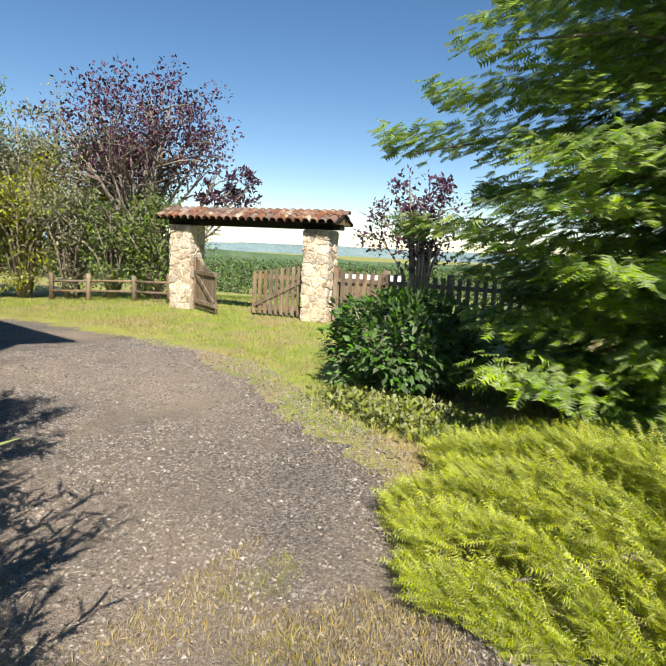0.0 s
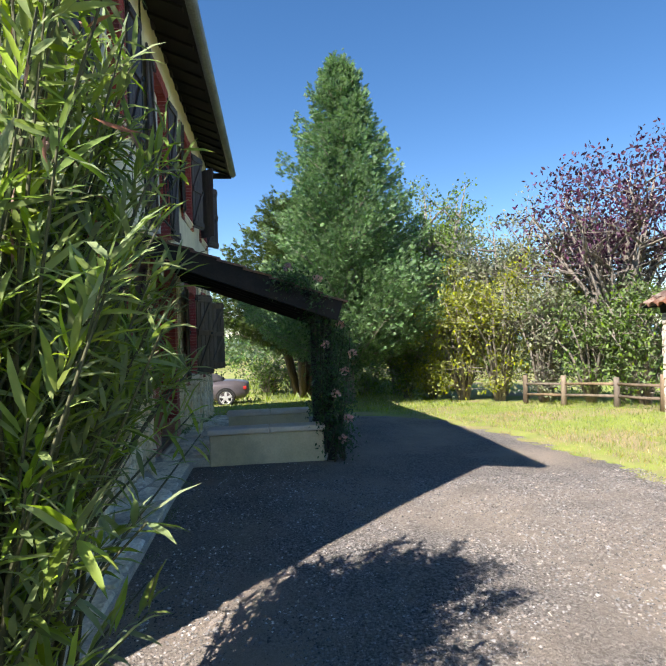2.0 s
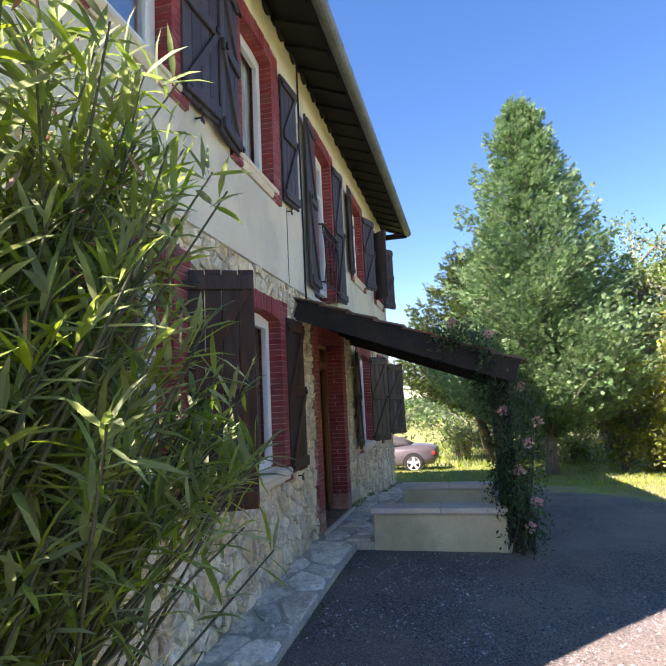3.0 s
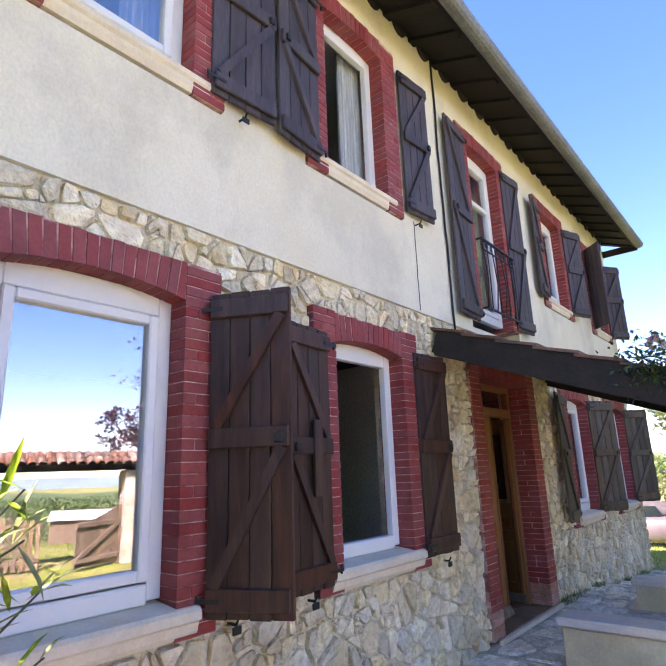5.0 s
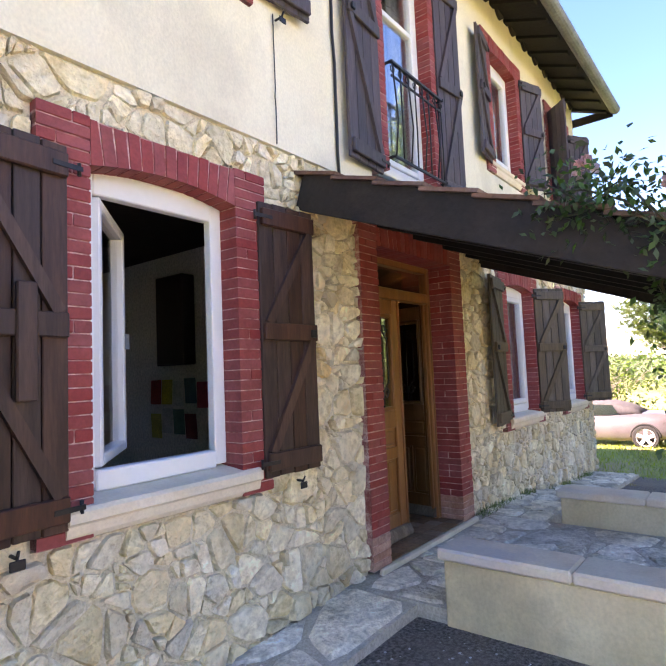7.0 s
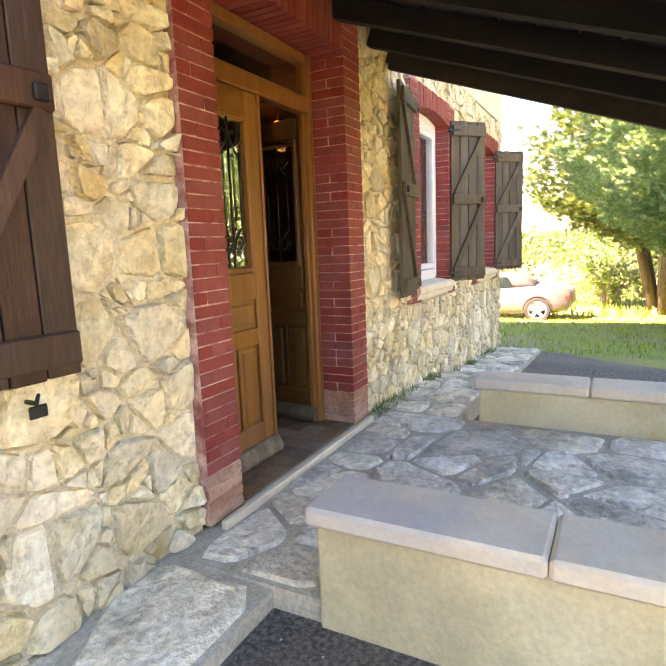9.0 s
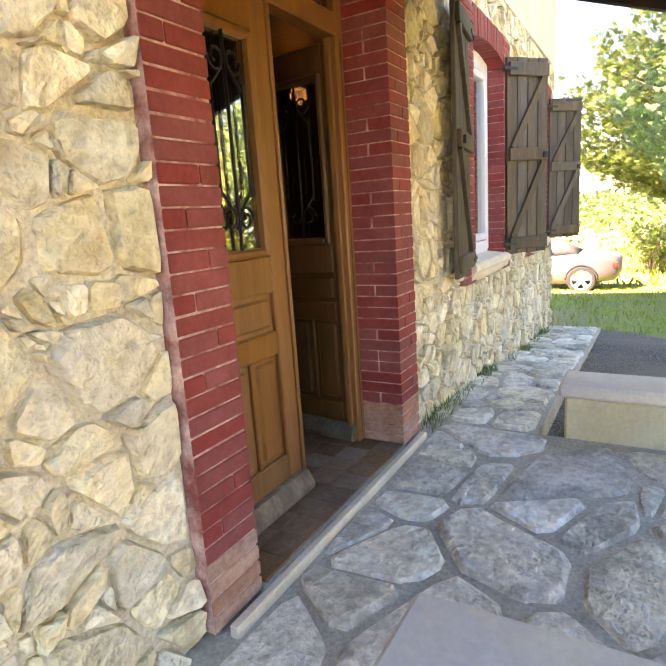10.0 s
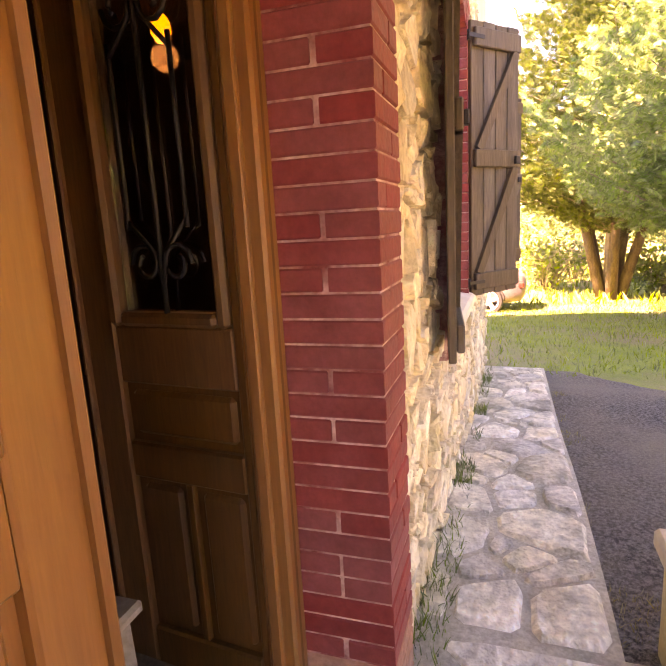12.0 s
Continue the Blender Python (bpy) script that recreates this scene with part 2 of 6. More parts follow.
def tube(bm, pts, radii, seg=7):
    """A round limb along pts, tapering by radii."""
    pts = [Vector(p) for p in pts]
    rings = []
    for i, p in enumerate(pts):
        d = (pts[min(i + 1, len(pts) - 1)] - pts[max(i - 1, 0)]).normalized()
        x = d.cross(Vector((0.31, 0.17, 0.93)))
        if x.length < 1e-3:
            x = d.cross(Vector((1, 0, 0)))
        x.normalize()
        y = d.cross(x)
        rings.append([bm.verts.new(p + radii[i] * (math.cos(a) * x + math.sin(a) * y)) for a in (math.tau * k / seg for k in range(seg))])
    for r, s in zip(rings, rings[1:]):
        for k in range(seg):
            f = bm.faces.new((r[k], r[(k + 1) % seg], s[(k + 1) % seg], s[k]))
            f.smooth = True
    bm.faces.new(rings[0][::-1])
    bm.faces.new(rings[-1])
    return bm


def empty(name, m=None, label="", category="", group="", kind=""):
    return put(name, None, None, m, label, category, group, kind)


def wall_boxes(bm, x0, x1, z0, z1, y0, y1, holes):
    """A solid wall along x with rectangular holes through it."""
    xs = sorted({x0, x1, *[v for h in holes for v in h[:2] if x0 < v < x1]})
    zs = sorted({z0, z1, *[v for h in holes for v in h[2:] if z0 < v < z1]})
    vs = {}

    def vert(x, y, z):
        k = (round(x, 4), y, round(z, 4))
        if k not in vs:
            vs[k] = bm.verts.new(k)
        return vs[k]

    def solid(i, k):
        if not (0 <= i < len(xs) - 1 and 0 <= k < len(zs) - 1):
            return False
        x, z = (xs[i] + xs[i + 1]) / 2, (zs[k] + zs[k + 1]) / 2
        return not any(h[0] < x < h[1] and h[2] < z < h[3] for h in holes)
    for i in range(len(xs) - 1):
        for k in range(len(zs) - 1):
            if not solid(i, k):
                continue
            a, b, c, d = xs[i], xs[i + 1], zs[k], zs[k + 1]
            bm.faces.new([vert(b, y1, c), vert(a, y1, c), vert(a, y1, d), vert(b, y1, d)])
            bm.faces.new([vert(a, y0, c), vert(b, y0, c), vert(b, y0, d), vert(a, y0, d)])
            for di, dk, q in ((-1, 0, ((a, c), (a, d))), (1, 0, ((b, d), (b, c))), (0, -1, ((b, c), (a, c))), (0, 1, ((a, d), (b, d)))):
                if not solid(i + di, k + dk):
                    (p, r), (s, u) = q
                    bm.faces.new([vert(p, y0, r), vert(p, y1, r), vert(s, y1, u), vert(s, y0, u)])
    return bm


def clip(poly, nx, ny, c):
    """Keep the side of a convex polygon where nx*x + ny*y <= c."""
    out = []
    for (ax, ay), (bx, by) in zip(poly, poly[1:] + poly[:1]):
        da, db = nx * ax + ny * ay - c, nx * bx + ny * by - c
        if da <= 0:
            out.append((ax, ay))
        if da * db < 0:
            f = da / (da - db)
            out.append((ax + f * (bx - ax), ay + f * (by - ay)))
    return out


def rubble(u0, u1, v0, v1, size, seed, aspect=1.35, drop=0.28, holes=(), split=0.0, bold=0.0):
    """Irregular stones that fill a rectangle round its holes, as convex outlines."""
    rng = random.Random(seed)
    pts = []
    nu, nv = max(2, round((u1 - u0) / (size * aspect))), max(2, round((v1 - v0) / size))
    for j in range(nv):
        for i in range(nu):
            if rng.random() < drop:
                continue
            u = u0 + (u1 - u0) * (i + 0.5 + rng.uniform(-0.46, 0.46) + 0.25 * (j % 2)) / nu
            v = v0 + (v1 - v0) * (j + 0.5 + rng.uniform(-0.42, 0.42)) / nv
            if not (u0 < u < u1):
                continue
            if any(a - 0.02 < u < b + 0.02 and c - 0.02 < v < d + 0.02 for a, b, c, d in holes):
                continue
            pts.append((u, v, (rng.uniform(0.7, 1.5) if rng.random() < bold else rng.uniform(-0.3, 0.4)) * size * size))
    p = np.array(pts)
    cells = []
    for k, (u, v, w) in enumerate(pts):
        d2 = ((p[:, 0] - u) / aspect) ** 2 + (p[:, 1] - v) ** 2
        near = np.argsort(d2)[1:40]
        poly = [(max(u0, u - 4 * size), max(v0, v - 4 * size)), (min(u1, u + 4 * size), max(v0, v - 4 * size)), (min(u1, u + 4 * size), min(v1, v + 4 * size)), (max(u0, u - 4 * size), min(v1, v + 4 * size))]
        for q in near:
            a, b = (p[q, 0] - u) / aspect ** 2, p[q, 1] - v
            c = 0.5 * (p[q, 0] ** 2 - u * u) / aspect ** 2 + 0.5 * (p[q, 1] ** 2 - v * v) + 0.5 * (w - p[q, 2])
            poly = clip(poly, a, b, c)
            if len(poly) < 3:
                break
        for a, b, c, d in holes:
            if len(poly) < 3 or max(x for x, _ in poly) <= a or min(x for x, _ in poly) >= b or max(y for _, y in poly) <= c or min(y for _, y in poly) >= d:
                continue
            gaps = ((a - u, (1, 0, a)), (u - b, (-1, 0, -b)), (c - v, (0, 1, c)), (v - d, (0, -1, -d)))
            poly = clip(poly, *max(gaps)[1])
        if len(poly) >= 3:
            cells.append(poly)
    if split:
        done = []
        while cells:
            poly = cells.pop()
            wide = max(x for x, _ in poly) - min(x for x, _ in poly)
            high = max(y for _, y in poly) - min(y for _, y in poly)
            if rng.random() < split and max(wide, high) > 0.62 * size:
                a = rng.gauss(0.0 if wide > high else math.pi / 2, 0.35)
                nx, ny = math.cos(a), math.sin(a)
                c = nx * sum(x for x, _ in poly) / len(poly) + ny * sum(y for _, y in poly) / len(poly) + rng.uniform(-0.14, 0.14) * max(wide, high)
                for piece in (clip(poly, nx, ny, c), clip(poly, -nx, -ny, -c)):
                    if len(piece) >= 3:
                        (cells if rng.random() < 0.45 else done).append(piece)
            else:
                done.append(poly)
        cells = done
        rng.shuffle(cells)
    return cells


def stone_shape(poly, gap, proud, rng, rounding=0.15, crown=(0.8, 0.93)):
    """Verts (u, v, w from the joint) and faces of one rounded stone, round its middle, and the middle."""
    cx, cy = sum(x for x, _ in poly) / len(poly), sum(y for _, y in poly) / len(poly)
    clean = [q for q, r in zip(poly, poly[1:] + poly[:1]) if math.hypot(q[0] - r[0], q[1] - r[1]) > 0.012]
    if len(clean) < 3:
        return None
    cut = []
    for q, r in zip(clean, clean[1:] + clean[:1]):
        cut += [(q[0] + rounding * (r[0] - q[0]), q[1] + rounding * (r[1] - q[1])), (r[0] + rounding * (q[0] - r[0]), r[1] + rounding * (q[1] - r[1]))]
    rad = min(math.hypot(x - cx, y - cy) for x, y in cut)
    if rad < gap * 1.6:
        return None
    k = 1 - gap / rad
    tilt = (rng.uniform(-0.25, 0.25), rng.uniform(-0.25, 0.25))
    n = len(cut)
    cut = [(cx + (x - cx) * j, cy + (y - cy) * j) for (x, y), j in ((q, rng.uniform(0.93, 1.035)) for q in cut)]
    verts = [((x - cx) * k, (y - cy) * k, -0.012) for x, y in cut]
    for x, y in cut:
        j = rng.uniform(*crown)
        a, b = (x - cx) * k * j, (y - cy) * k * j
        verts.append((a, b, max(0.004, proud * rng.uniform(0.75, 1.05) + tilt[0] * a * proud / rad + tilt[1] * b * proud / rad)))
    verts.append((rng.uniform(-0.1, 0.1) * rad, rng.uniform(-0.1, 0.1) * rad, proud * rng.uniform(0.95, 1.12)))
    faces = [(i, (i + 1) % n, n + (i + 1) % n, n + i) for i in range(n)] + [(n + i, n + (i + 1) % n, 2 * n) for i in range(n)]
    return (cx, cy), verts, faces


def lay_stones(cells, frame_m, gap, proud, parent, name, mat, mat_far, seed, near=None, most=300, rest="rest_of_stones", crown=(0.8, 0.93)):
    """Stones on a plane: u, v, w of frame_m. Those in the near stretch are parts, the others one mesh."""
    rng = random.Random(seed)
    rv, rf, count = [], [], 0
    flip = -1 if frame_m.to_3x3().determinant() < 0 else 1
    for poly in cells:
        got = stone_shape(poly, gap, proud * rng.uniform(0.5, 1.5), rng, 0.15, crown)
        if not got:
            continue
        (cx, cy), verts, faces = got
        if count < most and (near is None or near[0] < cx < near[1]):
            count += 1
            turn = frame_m.to_3x3()
            put(name, mesh(name, [turn @ Vector(v) for v in verts], [f[::flip] for f in faces], mat, False), parent, Matrix.Translation(frame_m @ Vector((cx, cy, 0))))
        else:
            o = len(rv)
            rv += [frame_m @ Vector((cx + a, cy + b, c)) for a, b, c in verts]
            rf += [tuple(o + i for i in f)[::flip] for f in faces]
    if rv:
        put(rest, mesh(rest, rv, rf, mat_far, False), parent, None, kind="stuff")


FACADE = Matrix(((1, 0, 0, 0), (0, 0, 1, -0.69), (0, 1, 0, 0), (0, 0, 0, 1)))


def smoothstep(a, b, x):
    t = min(1, max(0, (x - a) / (b - a)))
    return t * t * (3 - 2 * t)


def ground_z(x, y):
    """Height of the yard: it falls away to the west and beyond the gate."""
    z = -0.08 + 0.12 * math.exp(-((x + 8.5) / 3.0) ** 2) * (1 - smoothstep(1.0, 4.0, y))
    if x < -12:
        z -= 0.062 * min(-12 - x, 14)
    if y > 10:
        z -= 0.05 * min(y - 10, 60) + 0.0009 * min(y - 10, 60) ** 2
    if x < -30:
        z -= 0.03 * min(-30 - x, 60)
    return z

# ---- ground ----
DRIVE = [(-30.0, 2.2), (-16.0, 2.8), (-12.5, 4.3), (-10.2, 5.2), (-8.4, 5.5), (-6.0, 5.65), (-4.4, 4.85), (-3.5, 4.35), (-2.6, 3.95), (-1.85, 3.55), (-1.5, 2.95), (-0.6, 2.4), (0.6, 1.8), (3.0, 1.0), (12.0, 0.4)]


def drive_edge(x):
    for (a, ya), (b, yb) in zip(DRIVE, DRIVE[1:]):
        if a <= x <= b:
            return ya + (yb - ya) * (x - a) / (b - a)
    return DRIVE[0][1] if x < DRIVE[0][0] else DRIVE[-1][1]


def sheet(xs, ys, z_of, mat, name):
    verts = [(x, y, z_of(x, y)) for y in ys for x in xs]
    w = len(xs)
    faces = [(j * w + i, j * w + i + 1, (j + 1) * w + i + 1, (j + 1) * w + i) for j in range(len(ys) - 1) for i in range(w - 1)]
    return mesh(name, verts, faces, mat, True)


def spaced(lo, hi, near_lo, near_hi, fine, coarse):
    out, v = [], lo
    while v < hi:
        out.append(v)
        dist = max(near_lo - v, v - near_hi, 0)
        v += fine if dist == 0 else min(coarse, fine + dist * 0.25)
    return out + [hi]


xs = spaced(-900, 900, -30, 6, 0.6, 120)
ys = spaced(-900, 1500, -6, 16, 0.6, 120)
put("ground", sheet(xs, ys, lambda x, y: ground_z(x, y) + 0.012 * noise.noise((x * 0.9, y * 0.9, 0)), LAWN, "ground"), None, None, "rough lawn with dry yellow patches and bare soil", "ground", kind="structure")
dx = [(-15.4 + 0.07 * i) for i in range(336)]
dv = [i / 64 for i in range(65)]
verts, faces = [], []
for x in dx:
    lo, hi = -0.9, drive_edge(x)
    west = smoothstep(-15.4, -13.2, x)
    for f in dv:
        y = lo + (hi - lo) * f * (0.35 + 0.65 * west) + (0.25 * noise.noise((x * 0.8, 3.1, 0)) + 0.12 * noise.noise((x * 2.7, 7.7, 0))) * smoothstep(0.7, 1, f)
        verts.append((x, y, ground_z(x, y) + 0.022 + smoothstep(0.84, 0.99, f) * (-0.045 + 0.03 * noise.noise((x * 3.7, y * 3.7, 1)) + 0.026 * noise.noise((x * 9, y * 9, 2))) + 0.006 * noise.noise((x * 2.1, y * 2.1, 4))))
n = len(dv)
faces = [(i * n + j, (i + 1) * n + j, (i + 1) * n + j + 1, i * n + j + 1) for i in range(len(dx) - 1) for j in range(n - 1)]
put("road", mesh("road", verts, faces, GRAVEL, True), None, None, "worn grey tarmac drive strewn with pale grit", "drive", kind="structure")

# ---- house shell ----
EAST, WEST, FRONT, BACK, SPLIT, TOP = -3.6, -15.45, -0.69, -7.2, 3.07, 6.2
JAMB = 0.235
# east edge, west edge, bottom, top of each opening
OPENINGS = {
    "w1": (-5.28, -4.35, 1.08, 2.62), "w2": (-7.40, -6.54, 1.08, 2.59), "w3": (-12.5, -11.6, 1.0, 2.55), "w4": (-14.8, -13.9, 1.0, 2.55),
    "u1": (-5.28, -4.42, 4.04, 5.48), "u2": (-7.36, -6.53, 4.04, 5.48), "u3": (-9.96, -9.12, 3.27, 5.42), "u4": (-12.42, -11.55, 4.02, 5.42), "u5": (-14.8, -13.95, 4.02, 5.42),
    "door": (-10.13, -8.86, 0.19, 2.6)}
HOLES = {k: (a - JAMB, b + JAMB, c - (0.14 if k[0] != "d" else 0.06), d + (0.25 if k == "door" else 0.215)) for k, (a, b, c, d) in OPENINGS.items()}
low = [h for k, h in HOLES.items() if k[0] in "wd"]
high = [h for k, h in HOLES.items() if k[0] == "u"]
house_low = put("wall_front_stone", None, None, None, "rubble limestone lower wall with buff mortar", "wall", kind="structure")
part("mortar", wall_boxes(bmesh.new(), WEST, EAST, -0.6, SPLIT, -1.1, FRONT, low), MORTAR, house_low)
bm = wall_boxes(bmesh.new(), WEST, EAST, SPLIT, TOP, -1.1, FRONT + 0.03, high)
me = bpy.data.meshes.new("wall_front_plaster")
bm.normal_update()
bm.to_mesh(me)
bm.free()
me.materials.append(PLASTER)
put("wall_front_plaster", me, None, None, "cream roughcast plaster upper wall with faint streaks", "wall", kind="structure")
for nm, x0, x1, lab in (("wall_east", EAST - 0.4, EAST, "cream plastered gable wall"), ("wall_west", WEST, WEST + 0.4, "cream plastered gable wall of the far end")):
    verts = []
    ridge = (BACK - 0.69) / 2
    for x in (x0, x1):
        verts += [(x, -1.1, -0.6), (x, BACK, -0.6), (x, BACK, TOP), (x, ridge, TOP + 1.3), (x, -1.1, TOP)]
    put(nm, mesh(nm, verts, [(0, 1, 2, 3, 4), (9, 8, 7, 6, 5), (0, 5, 6, 1), (1, 6, 7, 2), (2, 7, 8, 3), (3, 8, 9, 4), (4, 9, 5, 0)], PLASTER), None, None, lab, "wall", kind="structure")
bm = block(WEST, EAST, BACK - 0.3, BACK, -0.6, TOP)
o = part("wall_back", bm, PLASTER, None)
tagged(o, "plain plastered back wall", "wall", kind="structure")
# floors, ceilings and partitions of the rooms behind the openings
# Hall walls and floor darkened, with an added dark sheet, to cut bounce indoors.
for nm, dims, mat, lab in (("floor", (WEST + 0.4, EAST - 0.4, BACK, -1.1, 0.0, 0.15), INNER_DARK, "ground floor darkened to keep the hall dim"), ("ceiling", (WEST + 0.4, EAST - 0.4, BACK, -1.1, 2.85, 3.1), DARKWOOD, "dark wooden ceiling"), ("ceiling_upper", (WEST + 0.4, EAST - 0.4, BACK, -1.1, 5.75, 5.85), INNER, "white upper ceiling"), ("partition_east", (-8.62, -8.55, -4.6, -1.1, 0.15, 2.85), INNER, "pale painted partition"), ("hall_side", (-8.66, -8.62, -4.6, -1.1, 0.15, 2.85), INNER_DARK, "hall wall darkened to keep the hall dim"), ("partition_west", (-13.3, -13.2, BACK, -1.1, 0.15, 2.85), INNER_DARK, "hall wall darkened to keep the hall dim"), ("partition_back", (-8.55, -4.0, -4.7, -4.6, 0.15, 2.85), INNER, "pale painted room wall"), ("hall_back", (-13.2, -8.65, -4.7, -4.6, 0.15, 2.85), INNER_DARK, "hall end wall darkened to keep the hall dim"), ("upper_partition", (WEST + 0.4, EAST - 0.4, -3.6, -3.5, 3.1, 5.75), INNER, "pale upper room wall")):
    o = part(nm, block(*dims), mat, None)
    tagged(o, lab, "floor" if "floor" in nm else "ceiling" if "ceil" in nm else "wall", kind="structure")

# ---- main roof ----
EAVE_Y, EAVE_Z, SLOPE = -0.06, 5.88, 0.40
roof = empty("house_roof", None, "low-pitched clay tile roof with dark rafters and zinc gutter", "roof", kind="structure")
ridge_y = (BACK - 0.3 + EAVE_Y) / 2
for side, y0 in ((1, EAVE_Y), (-1, BACK - 0.7)):
    bm = bmesh.new()
    h = abs(y0 - ridge_y) * SLOPE
    a, b = WEST - 0.2, EAST + 0.2
    vs = [bm.verts.new(p) for p in ((a, y0, EAVE_Z + 0.04), (b, y0, EAVE_Z + 0.04), (b, ridge_y, EAVE_Z + 0.04 + h), (a, ridge_y, EAVE_Z + 0.04 + h), (a, y0, EAVE_Z + 0.1), (b, y0, EAVE_Z + 0.1), (b, ridge_y, EAVE_Z + 0.1 + h), (a, ridge_y, EAVE_Z + 0.1 + h))]
    for q in ((0, 1, 2, 3), (7, 6, 5, 4), (0, 4, 5, 1), (1, 5, 6, 2), (2, 6, 7, 3), (3, 7, 4, 0)):
        bm.faces.new([vs[i] for i in q])
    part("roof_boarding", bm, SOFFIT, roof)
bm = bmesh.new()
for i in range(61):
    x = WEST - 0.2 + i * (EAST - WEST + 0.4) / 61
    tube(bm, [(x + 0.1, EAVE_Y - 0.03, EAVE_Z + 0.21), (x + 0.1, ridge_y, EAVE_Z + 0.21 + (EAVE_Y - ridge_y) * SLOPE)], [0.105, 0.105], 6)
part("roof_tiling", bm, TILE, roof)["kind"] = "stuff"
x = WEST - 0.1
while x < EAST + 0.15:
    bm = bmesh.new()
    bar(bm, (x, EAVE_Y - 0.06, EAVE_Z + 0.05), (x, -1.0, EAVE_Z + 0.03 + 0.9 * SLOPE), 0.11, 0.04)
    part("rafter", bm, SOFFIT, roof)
    x += 0.47
bm = bmesh.new()
seg = 8
prof = [(0.055 + 0.085 * math.cos(a), 0.09 * math.sin(a)) for a in (math.pi + math.pi * k / seg for k in range(seg + 1))]
outer = [(EAVE_Y + p, EAVE_Z + 0.10 + q) for p, q in prof]
inner = [(EAVE_Y + 0.055 + (p - 0.055) * 0.94, EAVE_Z + 0.105 + q * 0.94) for p, q in prof][::-1]
loop = outer + inner
rings = [[bm.verts.new((x, p, q)) for p, q in loop] for x in (WEST - 0.22, EAST + 0.22)]
for k in range(len(loop)):
    bm.faces.new((rings[0][k], rings[1][k], rings[1][(k + 1) % len(loop)], rings[0][(k + 1) % len(loop)]))
bm.faces.new(rings[0][::-1])
bm.faces.new(rings[1])
part("gutter", bm, ZINC, roof, "grey zinc half-round gutter")
bm = block(WEST - 0.22, WEST - 0.19, -1.4, EAVE_Y + 0.02, EAVE_Z - 0.02, EAVE_Z + 0.12)
part("verge_board", bm, DARKWOOD, roof)
# dark rounded lobes between the rafters at the wall top
bm = bmesh.new()
x = WEST - 0.1
while x < EAST - 0.2:
    tube(bm, [(x + 0.235, -0.70, TOP - 0.01), (x + 0.235, -0.625, TOP - 0.01)], [0.13, 0.12], 12)
    x += 0.47
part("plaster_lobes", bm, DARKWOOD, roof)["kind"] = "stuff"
# cables on the facade
for x, z0, z1, r, w in ((-8.42, 3.0, 6.15, 0.012, 0.03), (-7.78, 3.08, 3.95, 0.004, 0.008)):
    bm = bmesh.new()
    pts = [(x + w * noise.noise((i * 0.7, x, 0)), FRONT + 0.045, z0 + (z1 - z0) * i / 14) for i in range(15)]
    tube(bm, pts, [r] * 15, 5)
    o = part("wall_cable", bm, IRON, None)
    tagged(o, "thin black cable clipped to the plaster wall", "cable", "facade cables")

# ---- windows, shutters, door ----
BRICK_ROWS = []


